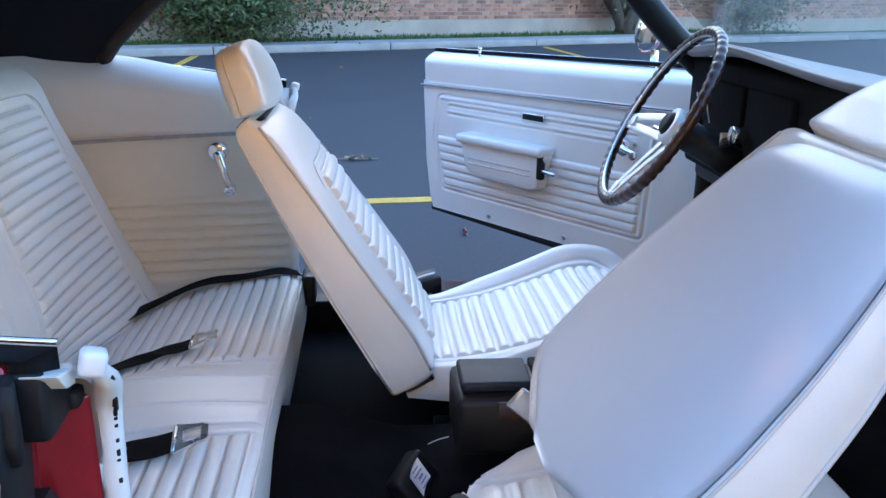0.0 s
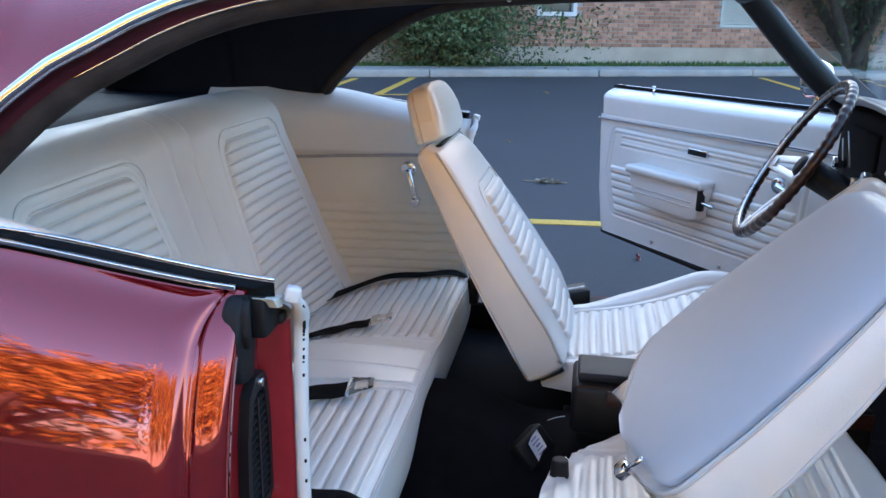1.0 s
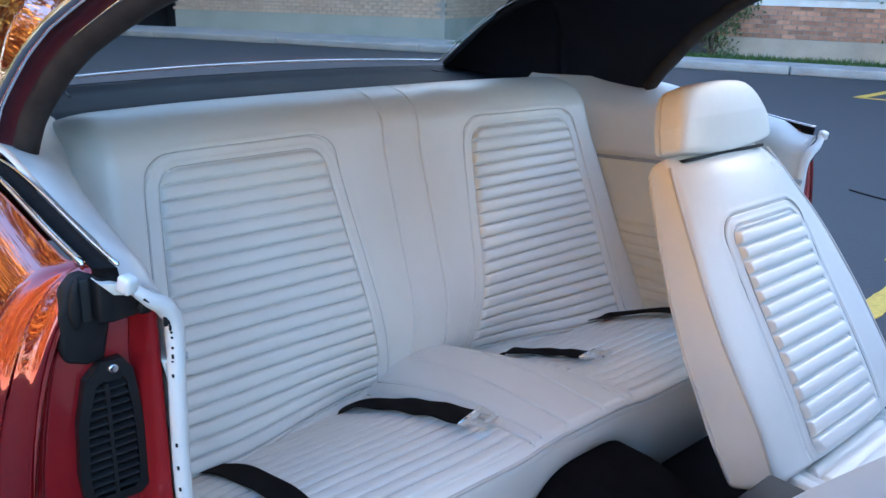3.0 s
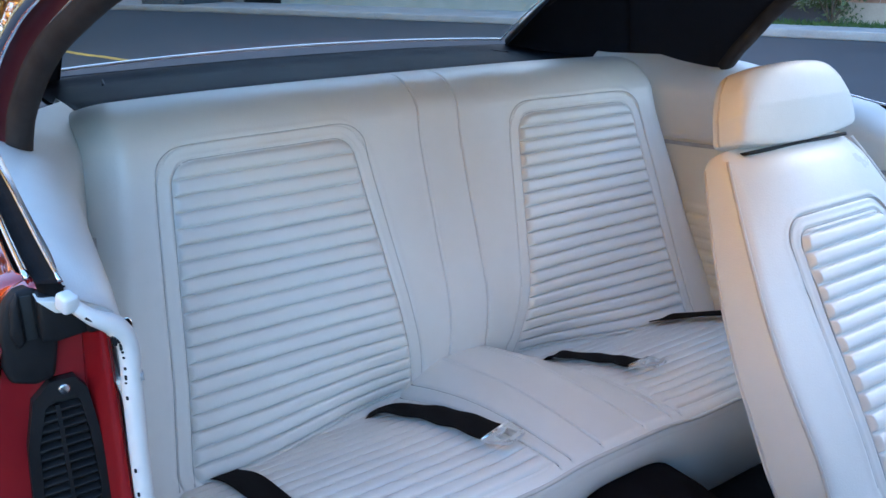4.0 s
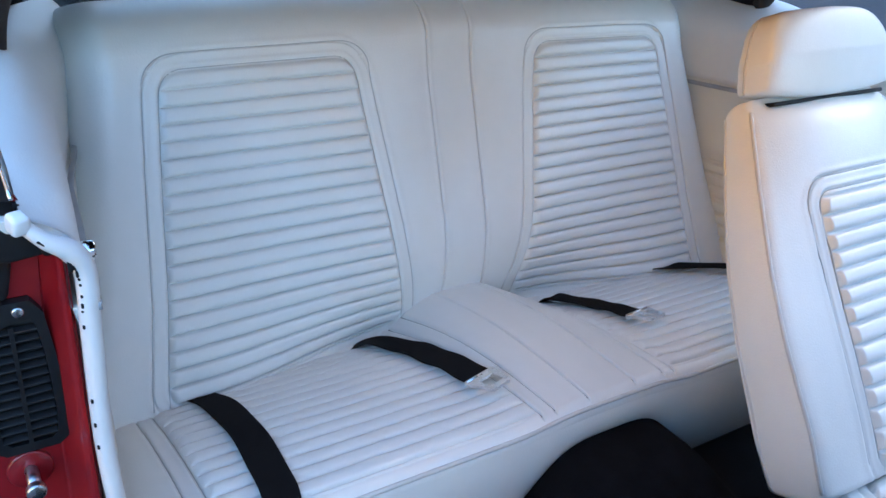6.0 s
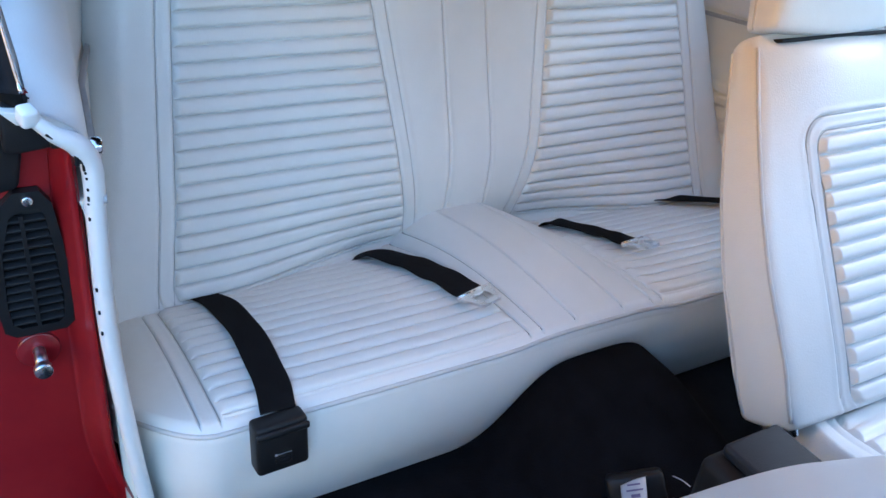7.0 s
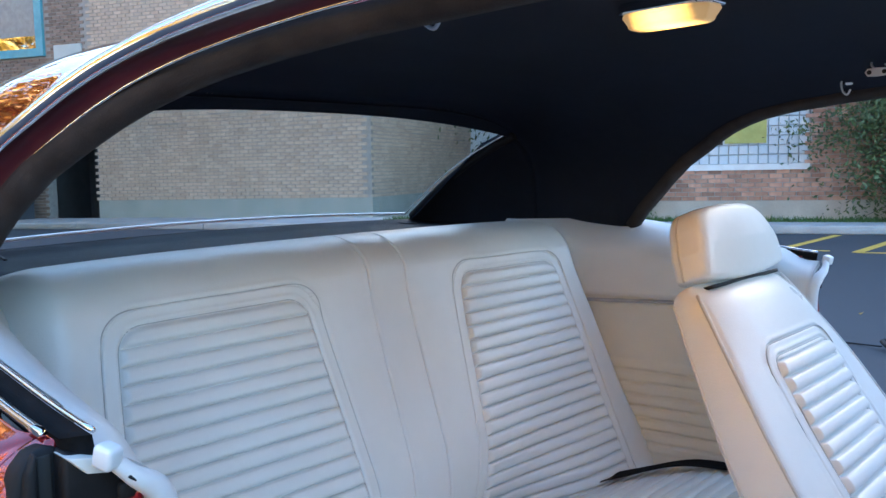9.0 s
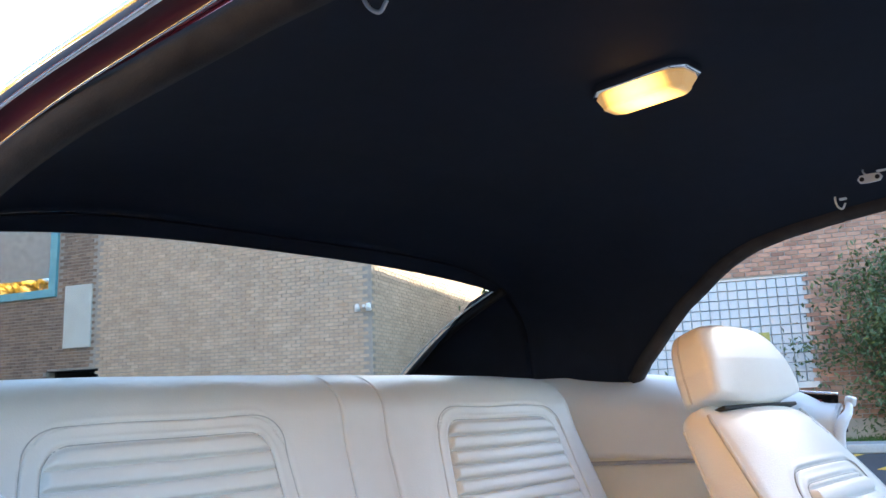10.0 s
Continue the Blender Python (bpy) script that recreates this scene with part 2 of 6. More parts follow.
def box(c, s, bevel=0.0, seg=2, m=None):
    bm = bmesh.new()
    bmesh.ops.create_cube(bm, size=1.0, matrix=Matrix.Diagonal((*s, 1)))
    if bevel:
        bmesh.ops.bevel(bm, geom=bm.edges[:], offset=bevel, segments=seg, profile=0.5, affect="EDGES")
    bmesh.ops.transform(bm, matrix=Matrix.Translation(c) @ (m or Matrix.Identity(4)), verts=bm.verts)
    return vf_bm(bm)


def cyl(p, q, r, n=20, r2=None, bevel=0.0):
    p, q = Vector(p), Vector(q)
    bm = bmesh.new()
    d = (q - p).length
    bmesh.ops.create_cone(bm, cap_ends=True, segments=n, radius1=r, radius2=r if r2 is None else r2, depth=d)
    if bevel:
        ed = [e for e in bm.edges if len(e.link_faces) == 2 and e.calc_face_angle(0) > 0.9]
        bmesh.ops.bevel(bm, geom=ed, offset=bevel, segments=2, profile=0.5, affect="EDGES")
    turn = (q - p).to_track_quat("Z", "Y").to_matrix().to_4x4()
    bmesh.ops.transform(bm, matrix=Matrix.Translation((p + q) / 2) @ turn, verts=bm.verts)
    return vf_bm(bm)


def curve(pts, n=40, closed=False):
    """Points on a smooth curve through a few."""
    p = np.asarray(pts, dtype=np.float64)
    if closed:
        p = np.concatenate([p[-1:], p, p[:2]])
    else:
        p = np.concatenate([2 * p[:1] - p[1:2], p, 2 * p[-1:] - p[-2:-1]])
    m = len(p) - 3
    t = np.linspace(0, m, n, endpoint=not closed)
    i = np.minimum(t.astype(int), m - 1)
    f = (t - i)[:, None]
    a, b, c, d = p[i], p[i + 1], p[i + 2], p[i + 3]
    return 0.5 * (2 * b + (c - a) * f + (2 * a - 5 * b + 4 * c - d) * f**2 + (3 * b - a - 3 * c + d) * f**3)


def tube(pts, r, n=10, closed=False, squash=(1, 1)):
    """A round or oval bar along a line of points."""
    p = np.asarray(pts, dtype=np.float64)
    r = np.broadcast_to(np.asarray(r, dtype=np.float64), (len(p),))
    if closed:
        tan = np.roll(p, -1, 0) - np.roll(p, 1, 0)
    else:
        tan = np.gradient(p, axis=0)
    tan /= np.maximum(np.linalg.norm(tan, axis=1, keepdims=True), 1e-9)
    up = np.array([0, 0, 1.0]) if abs(tan[0, 2]) < 0.9 else np.array([1.0, 0, 0])
    A = []
    a = np.cross(tan[0], up)
    for k in range(len(p)):
        a = a - tan[k] * (a @ tan[k])
        a = a / np.linalg.norm(a)
        A.append(a)
    A = np.array(A)
    B = np.cross(tan, A)
    th = np.linspace(0, 2 * np.pi, n, endpoint=False)
    V = p[:, None] + r[:, None, None] * (squash[0] * np.cos(th)[None, :, None] * A[:, None] + squash[1] * np.sin(th)[None, :, None] * B[:, None])
    m = len(p)
    idx = np.arange(m * n).reshape(m, n)
    rows = np.concatenate([idx, idx[:1]], 0) if closed else idx
    rr = np.concatenate([rows, rows[:, :1]], 1)
    q = np.stack([rr[:-1, :-1], rr[1:, :-1], rr[1:, 1:], rr[:-1, 1:]], -1).reshape(-1, 4).tolist()
    if not closed:
        q += [idx[0].tolist(), idx[-1][::-1].tolist()]
    return V.reshape(-1, 3), q


def band(pts, side, width, thick):
    """A flat strap along points: side gives its width direction at each point."""
    p = np.asarray(pts, dtype=np.float64)
    s = np.broadcast_to(np.asarray(side, dtype=np.float64), p.shape).copy()
    t = np.gradient(p, axis=0)
    t /= np.linalg.norm(t, axis=1, keepdims=True)
    s -= t * (s * t).sum(1, keepdims=True)
    s /= np.linalg.norm(s, axis=1, keepdims=True)
    nrm = np.cross(t, s)
    prof = np.array([(-0.5, -0.3), (-0.5, 0.3), (-0.46, 0.5), (0, 0.42), (0.46, 0.5), (0.5, 0.3), (0.5, -0.3), (0.46, -0.5), (0, -0.42), (-0.46, -0.5)])
    V = p[:, None] + s[:, None] * (prof[:, 0] * width)[None, :, None] + nrm[:, None] * (prof[:, 1] * thick)[None, :, None]
    m, n = len(p), len(prof)
    idx = np.arange(m * n).reshape(m, n)
    rr = np.concatenate([idx, idx[:, :1]], 1)
    q = np.stack([rr[:-1, :-1], rr[1:, :-1], rr[1:, 1:], rr[:-1, 1:]], -1).reshape(-1, 4).tolist()
    return V.reshape(-1, 3), q + [idx[0].tolist(), idx[-1][::-1].tolist()]


def prism(outline, lo, hi, axis=2, bevel=0.0):
    """An outline in two coordinates, extruded along the third."""
    bm = bmesh.new()
    def p3(a, b, c):
        return ((c, a, b), (a, c, b), (a, b, c))[axis]
    vs = [bm.verts.new(p3(a, b, lo)) for a, b in outline]
    f = bm.faces.new(vs)
    r = bmesh.ops.extrude_face_region(bm, geom=[f])
    up = [g for g in r["geom"] if isinstance(g, bmesh.types.BMVert)]
    bmesh.ops.translate(bm, verts=up, vec=Vector(p3(0, 0, hi - lo)))
    bmesh.ops.recalc_face_normals(bm, faces=bm.faces)
    if bevel:
        bmesh.ops.bevel(bm, geom=bm.edges[:], offset=bevel, segments=2, profile=0.5, affect="EDGES")
    return vf_bm(bm)


def bars_plate(outer, inner, lo, hi, axis=2):
    """A flat plate with one hole: outer and inner outlines with the same number of points."""
    n = len(outer)
    def p3(a, b, c):
        return ((c, a, b), (a, c, b), (a, b, c))[axis]
    v = [p3(*p, z) for z in (lo, hi) for ring in (outer, inner) for p in ring]
    f = []
    for i in range(n):
        j = (i + 1) % n
        f += [[i, j, n + j, n + i], [2 * n + i, 3 * n + i, 3 * n + j, 2 * n + j], [i, 2 * n + i, 2 * n + j, j], [n + i, n + j, 3 * n + j, 3 * n + i]]
    return v, f


def smooth01(a):
    a = np.clip(a, 0, 1)
    return a * a * (3 - 2 * a)


def bump(a, w):
    return np.exp(-((a / w) ** 2))


def panel_sdf(y, s, half_lo, half_hi, s0, s1, r, mid=0.0):
    """Signed distance to a rounded trapezoid (negative inside)."""
    h = half_lo + (half_hi - half_lo) * np.clip((s - s0) / (s1 - s0), 0, 1)
    qx = np.abs(y - mid) - h + r
    qy = np.abs(s - (s0 + s1) / 2) - (s1 - s0) / 2 + r
    return np.minimum(np.maximum(qx, qy), 0) + np.hypot(np.maximum(qx, 0), np.maximum(qy, 0)) - r


def pleats(s, pitch, depth, line=0.0017):
    """Sewn channels: broad soft lobes, fuller below, with narrow stitched valleys."""
    f = (s / pitch) % 1.0
    lobe = np.sqrt(np.maximum(0, 1 - np.abs(2 * f - 1) ** 2.6))
    near = np.minimum(f, 1 - f) * pitch
    return depth * lobe * (1.10 - 0.25 * f) - 0.0068 * bump(near, line)


def knots(par, centre, per):
    """Columns that follow moving borders: per gives the border places for each row."""
    out = np.empty((len(par), per[0].shape[0]))
    for j in range(out.shape[1]):
        out[:, j] = np.interp(par, centre, [k[j] for k in per])
    return out


def dense(marks, n, fine=0.02, gain=5.0):
    """Numbers from the first mark to the last, closer together at the marks between."""
    x = np.linspace(marks[0], marks[-1], 4000)
    w = 1.0 + sum(gain * np.exp(-(((x - m) / fine) ** 2)) for m in marks[1:-1])
    c = np.concatenate([[0], np.cumsum((w[1:] + w[:-1]) / 2)])
    return np.interp(np.linspace(0, c[-1], n), c, x)


# ---- ground and street ----
K = np.array([0.916, 0.401, 0.0])
NR = np.array([-0.401, 0.916, 0.0])
W0 = np.array([-3.85, 13.3, 0.0])


def street(w, d, z):
    """A point w metres along the facade, d metres behind it (minus: towards the car), at height z."""
    return W0 + K * w + NR * d + np.array([0, 0, z])


def street_box(w0, w1, d0, d1, z0, z1):
    v = [street(w, d, z) for z in (z0, z1) for w, d in ((w0, d0), (w1, d0), (w1, d1), (w0, d1))]
    return v, [[3, 2, 1, 0], [4, 5, 6, 7], [0, 1, 5, 4], [1, 2, 6, 5], [2, 3, 7, 6], [3, 0, 4, 7]]


gx = np.linspace(-1, 1, 41)
gx = np.sign(gx) * (np.abs(gx) ** 3) * 400
GX, GY = np.meshgrid(gx, gx, indexing="ij")
tagged(part("ground", grid(GX, GY, GX * 0), ASPHALT, None, smooth=False), "dark grey asphalt of a parking lot", "ground", kind="structure")


def painted(name, p0, p1, width, label):
    """A painted stripe, slightly raised and ragged at its edges."""
    p0, p1 = np.array(p0), np.array(p1)
    d = (p1 - p0) / np.linalg.norm(p1 - p0)
    n = np.array([-d[1], d[0]])
    m = 40
    t = np.linspace(0, 1, m)[:, None]
    rs = np.random.RandomState(int(abs(p0[0] * 100)) + 3)
    a = p0 + (p1 - p0) * t + n * (width / 2 + rs.uniform(-0.004, 0.004, (m, 1)))
    b = p0 + (p1 - p0) * t - n * (width / 2 + rs.uniform(-0.004, 0.004, (m, 1)))
    X = np.stack([a[:, 0], b[:, 0]], 1)
    Y = np.stack([a[:, 1], b[:, 1]], 1)
    return solo(name, shell(X, Y, X * 0 + 0.005, 0.004, flip=bool(n[0] * d[1] - n[1] * d[0] < 0)), YELLOW, label, "road marking", "yellow lot lines", "structure", smooth=False)


painted("lot_line", (-0.50, 2.893), (4.5, 3.40), 0.10, "worn yellow painted line on the asphalt")
painted("lot_line", (-0.315, 2.85), (-0.225, 1.2), 0.10, "worn yellow painted line on the asphalt")
painted("lot_line", (-2.36, 9.15), (-2.45, 11.9), 0.11, "worn yellow painted line on the asphalt")
painted("lot_line", (-2.36, 9.15), (-1.74, 9.37), 0.07, "thin faded yellow painted line on the asphalt")
painted("lot_line", (-3.20, 9.0), (-3.28, 11.4), 0.11, "worn yellow painted line on the asphalt")
painted("lot_line", (-3.20, 9.0), (-2.66, 9.17), 0.07, "thin faded yellow painted line on the asphalt")
painted("lot_line", (3.6, 12.0), (3.4, 14.2), 0.11, "worn yellow painted line on the asphalt")
painted("lot_line", (5.6, 12.6), (5.4, 15.0), 0.11, "worn yellow painted line on the asphalt")
painted("lot_line", (-9.2, 1.62), (-11.4, 1.07), 0.10, "worn yellow painted line on the asphalt")

KERB_D = -1.75
kerb = thing("kerb", tuple(street(0, KERB_D, 0)), "pale worn concrete kerb along the lot", "kerb", kind="structure")
for i in range(18):
    w = -32 + i * 3.0
    v, f = box((0, 0, 0), (2.985, 0.16, 0.13), 0.02)
    v = [street(w + 1.5 + a, KERB_D + b, 0.065 + c) for a, b, c in v]
    part("kerb_stone", (v, f), CONCRETE, kerb)
solo("pavement", joined(street_box(-7.8, 24, KERB_D + 0.08, -0.95, 0, 0.12), street_box(-33, -7.8, KERB_D + 0.08, 0.0, 0, 0.12)), CONCRETE, "narrow grey concrete path behind the kerb", "pavement", kind="structure", smooth=False)
solo("verge", street_box(-7.8, 24, -0.95, 0.02, 0, 0.10), GRASS, "strip of earth under the grass at the wall", "ground", kind="structure", smooth=False)

rs = np.random.RandomState(4)
gv, gf = [], []
for i in range(9000):
    w, d = rs.uniform(-7.8, 16), rs.uniform(-1.02, -0.03)
    p = street(w, d, 0.095)
    h, a = rs.uniform(0.03, 0.10), rs.uniform(0, 6.28)
    dx, dy = math.cos(a) * 0.012, math.sin(a) * 0.012
    lx, ly = rs.normal(0, 0.025, 2)
    n = len(gv)
    gv += [(p[0] - dx, p[1] - dy, p[2]), (p[0] + dx, p[1] + dy, p[2]), (p[0] + lx, p[1] + ly, p[2] + h)]
    gf.append([n, n + 1, n + 2])
solo("grass", (gv, gf), GRASS, "ragged strip of green grass along the wall", "grass", kind="stuff", smooth=False)


# ---- buildings ----
def in_any(w, z, holes):
    return any(a - 0.01 < w < b + 0.01 and c - 0.01 < z < d + 0.01 for a, b, c, d in holes)


def brick_face(owner, org, along, out, length, z0, z1, mat, holes, near, seed, bl=0.215, bh=0.075, relief=0.006):
    """Courses of single bricks over a mortar bed; those in the near stretch are parts, the rest one part."""
    org, along, out = np.array(org), np.array(along), np.array(out)
    rs = np.random.RandomState(seed)
    verts, faces, shared, count = [], [], {}, 0
    rows = int((z1 - z0) / bh)
    for r in range(rows):
        z = z0 + (r + 0.5) * bh
        off = (r % 2) * bl / 2
        for c in range(int(length / bl)):
            w = off + (c + 0.5) * bl
            if w > length - bl / 2 or in_any(w, z, holes):
                continue
            hw, hz = bl / 2 - 0.006, bh / 2 - 0.006
            pr = 0.010 + rs.uniform(0, relief)
            ctr = org + along * w + np.array([0, 0, z])
            loc = []
            for s in (0.0, pr):
                for a, b in ((-1, -1), (1, -1), (1, 1), (-1, 1)):
                    k = 1.0 if s == 0 else 0.96
                    loc.append(along * a * hw * k + out * s + np.array([0, 0, b * hz * k]))
            fs = [[4, 5, 6, 7], [0, 1, 5, 4], [1, 2, 6, 5], [2, 3, 7, 6], [3, 0, 4, 7]]
            if near[0] < w < near[1] and near[2] < z < near[3] and count < 290:
                key = int(pr * 2000) % 4
                if key not in shared:
                    me = bpy.data.meshes.new("brick")
                    me.from_pydata([tuple(v) for v in loc], [], fs)
                    me.materials.append(mat)
                    shared[key] = me
                ob = new("brick", shared[key])
                ob.parent = owner
                ob.location = WORLD[owner].inverted() @ Vector(ctr)
                count += 1
            else:
                n = len(verts)
                verts += [tuple(ctr + v) for v in loc]
                faces += [[i + n for i in f] for f in fs]
    part("brickwork", (verts, faces), mat, owner, "many weathered bricks in running bond", smooth=False, kind="stuff")


# long facade: stucco foot, brick, glass block window, framed window, vent
hall = thing("brick_building", tuple(street(4, 0.3, 0)), "long red-brown brick building with a beige stucco foot", "building")
HOLES = [(-3.3 + 8.0, -0.47 + 8.0, 0.94, 2.82), (3.48 + 8.0, 4.28 + 8.0, 0.98, 2.5), (7.35 + 8.0, 8.45 + 8.0, 0.82, 1.67)]
part("wall", joined(street_box(-3.35, 26, 0.0, 0.25, 0.41, 0.82), street_box(-3.35, 7.35, 0.0, 0.25, 0.82, 0.96), street_box(-3.35, 26, 0.0, 0.25, 2.80, 7.8),
                    street_box(-0.47, 3.48, 0.0, 0.25, 0.96, 2.80), street_box(4.28, 7.35, 0.0, 0.25, 0.96, 2.80), street_box(3.48, 4.28, 0.0, 0.25, 2.5, 2.80),
                    street_box(8.45, 26, 0.0, 0.25, 0.82, 2.80), street_box(7.35, 8.45, 0, 0.25, 1.67, 2.80)), MORTAR, hall, "mortar bed", smooth=False)
part("wall_foot", street_box(-3.35, 26, -0.03, 0.25, 0.0, 0.415), STUCCO, hall, "beige stucco foot of the wall", smooth=False)
# unseen height, depth and end walls added to keep the low sun off
part("roof", street_box(-3.6, 26, -0.2, 22, 7.8, 7.95), SILL, hall, smooth=False)
part("back_wall", street_box(-3.35, 26, 21.5, 21.8, 0, 7.8), MORTAR, hall, smooth=False)
for a in (-3.35, 25.75):
    part("sun_block_wall", street_box(a, a + 0.25, 0.25, 21.5, 0, 7.8), MORTAR, hall, smooth=False)
win = part("window", street_box(-3.3, -0.47, 0.10, 0.24, 1.03, 2.76), PALE_PANEL, hall, "glass block window with a pale sill", smooth=False)
part("sill", street_box(-3.3, -0.47, -0.04, 0.25, 0.93, 1.03), SILL, win, "pale sill", smooth=False)
part("head", street_box(-3.3, -0.47, 0.02, 0.22, 2.76, 2.82), SILL, win, "pale lintel", smooth=False)
bv, bf = box((0, 0, 0), (0.147, 0.10, 0.147), 0.009)
bme = None
for i in range(18):
    for j in range(11):
        c = street(-3.22 + i * 0.1563, 0.07, 1.108 + j * 0.1565)
        if bme is None:
            bme = bpy.data.meshes.new("pane")
            rot = np.stack([K, NR, [0, 0, 1]], 1)
            bme.from_pydata((np.array(bv) @ rot.T).tolist(), [], bf)
            bme.materials.append(GLASS_BLOCK)
        ob = new("pane", bme)
        ob.parent = win
        ob.location = WORLD[hall].inverted() @ Vector(c)
poster = part("poster", street_box(-1.80, -1.14, 0.005, 0.014, 1.38, 1.86), POSTER, win, "yellow sheet on the window", smooth=False)
part("poster_dark", street_box(-2.16, -1.83, 0.005, 0.014, 1.36, 1.84), DARK_GAP, win, "dark barred sheet on the window", smooth=False)
win2 = part("window", street_box(3.56, 4.20, 0.08, 0.10, 1.06, 2.4), WINDOW_GLASS, hall, "white framed window", smooth=False)
for nm, a, b, c, d in (("sill", 3.48, 4.28, 0.98, 1.06), ("head", 3.48, 4.28, 2.4, 2.5), ("jamb", 3.48, 3.56, 1.06, 2.4), ("jamb", 4.20, 4.28, 1.06, 2.4)):
    part(nm, street_box(a, b, -0.02, 0.2, c, d), SILL, win2, "white frame", smooth=False)
vent = part("wall_vent", joined(street_box(7.35, 7.4, -0.02, 0.1, 0.82, 1.67), street_box(8.4, 8.45, -0.02, 0.1, 0.82, 1.67), street_box(7.4, 8.4, -0.02, 0.1, 0.82, 0.87), street_box(7.4, 8.4, -0.02, 0.1, 1.62, 1.67)), PALE_PANEL, hall, "pale grey louvred wall vent", smooth=False)
part("backing", street_box(7.4, 8.4, 0.08, 0.1, 0.87, 1.62), PALE_PANEL, vent, smooth=False)
for i in range(12):
    part("slat", street_box(7.4, 8.4, 0.0, 0.05, 0.885 + i * 0.062, 0.92 + i * 0.062), PALE_PANEL, vent, smooth=False)
brick_face(hall, street(-8.0, 0, 0) + K * 4.65, K, -NR, 27.0, 0.415, 7.8, BRICK_RED, [(a - 4.65, b - 4.65, c, d) for a, b, c, d in HOLES], (3.4, 7.6, 0.42, 1.1), 11)

# white recessed wall between the buildings
link = thing("white_wall_building", tuple(street(-6, 6.6, 0)), "low white painted wall set back between two brick buildings", "building")
part("wall", street_box(-8.6, -3.3, 6.5, 6.8, 0.55, 3.4), WHITE_WALL, link, smooth=False)
part("wall_foot", street_box(-8.6, -3.3, 6.46, 6.8, 0, 0.55), STUCCO_GREEN, link, "grey green stucco foot", smooth=False)

# tan brick building with a stucco foot
tan_b = thing("tan_brick_building", tuple(street(-16, 1, 0)), "large tan brick building with a grey green stucco foot", "building")
part("wall", joined(street_box(-8.40, -8.35, 0.0, 8, 0.5, 7.5), street_box(-30, -8.35, 0.02, 0.3, 3.8, 7.5), street_box(-15.02, -8.35, 0.02, 0.3, 0.0, 3.8),
                    street_box(-30, -16.5, 0.02, 0.3, 0.0, 3.8), street_box(-16.5, -15.02, 0.02, 0.3, 2.0, 3.8)), MORTAR, tan_b, "mortar bed", smooth=False)
part("wall_foot", joined(street_box(-15.0, -8.33, -0.03, 0.3, 0, 0.52), street_box(-8.36, -8.32, 0.3, 8, 0, 0.52)), STUCCO_GREEN, tan_b, "grey green stucco foot of the wall", smooth=False)
part("roof", street_box(-30.2, -8.2, -0.15, 8, 7.5, 7.65), SILL, tan_b, smooth=False)
# doorway lining is coloured near-black for its inner shade
part("doorway", joined(street_box(-16.5, -15.02, 1.3, 1.4, 0, 2.0), street_box(-16.5, -16.45, 0.3, 1.3, 0, 2.0), street_box(-15.07, -15.02, 0.3, 1.3, 0, 2.0), street_box(-16.5, -15.02, 0.3, 1.4, 2.0, 2.1)), DARK_GAP, tan_b, "open doorway with its inner shade painted near-black", smooth=False)
part("wall_panel", street_box(-16.0, -15.24, -0.03, 0.05, 2.50, 3.95), PALE_PANEL, tan_b, "pale flat panel on the brick wall", smooth=False)
w3 = part("window", joined(street_box(-22, -16.28, -0.05, 0.1, 3.74, 3.92), street_box(-16.48, -16.28, -0.05, 0.1, 3.92, 6.1), street_box(-22, -16.28, -0.05, 0.1, 6.1, 6.25), street_box(-19.3, -19.15, -0.05, 0.1, 3.92, 6.1)), TEAL, tan_b, "teal metal window frame", smooth=False)
pv, pf_ = street_box(-22, -16.48, 0.0, 0.02, 3.92, 6.1)
part("pane", ([v + NR * (0.07 * (v[2] - 3.92)) for v in pv], pf_), SKY_GLASS, w3, "sky-reflecting glass tipped slightly back", smooth=False)
brick_face(tan_b, street(-15.1, 0.02, 0), K, -NR, 6.76, 0.52, 7.45, BRICK_TAN, [], (4.7, 6.7, 0.6, 2.0), 5)
brick_face(tan_b, street(-8.35, 0.0, 0), NR, K, 7.8, 0.52, 7.45, BRICK_TAN, [], (9, 10, 0, 0), 6)
brick_face(tan_b, street(-30, 0.02, 0), K, -NR, 14.9, 0.02, 7.45, BRICK_BROWN, [(7.9, 13.8, 3.7, 6.3), (13.5, 15.1, 0, 2.0)], (99, 100, 0, 0), 8)
skip = thing("dumpster", tuple(street(-17.4, -0.9, 0)), "dark grey blue dumpster against the brown brick wall", "dumpster")
part("bin", street_box(-18.20, -16.75, -1.35, -0.15, 0.10, 1.12), BIN_GREY, skip, smooth=False)
part("lid", street_box(-18.24, -16.71, -1.40, -0.12, 1.12, 1.20), BLACK_PLASTIC, skip, "black lid", smooth=False)
for a in (-18.1, -17.5, -16.9):
    part("rib", street_box(a, a + 0.07, -1.39, -1.34, 0.15, 1.10), BIN_GREY, skip, smooth=False)
for a in (-18.1, -16.85):
    part("foot", street_box(a - 0.05, a + 0.05, -1.3, -0.2, 0.0, 0.10), BLACK_PLASTIC, skip, smooth=False)
lamp_b = thing("wall_light", tuple(street(-8.43, -0.1, 2.80)), "small twin wall light with clear heads", "light")
for s in (-1, 1):
    part("head", cyl(street(-8.46 + s * 0.12, -0.16, 2.78), street(-8.46 + s * 0.12, -0.2, 2.92), 0.06, 12, 0.04), TRIM_WHITE, lamp_b)
part("mount", cyl(street(-8.46, -0.02, 2.88), street(-8.46, -0.16, 2.88), 0.03, 10), TRIM_WHITE, lamp_b)


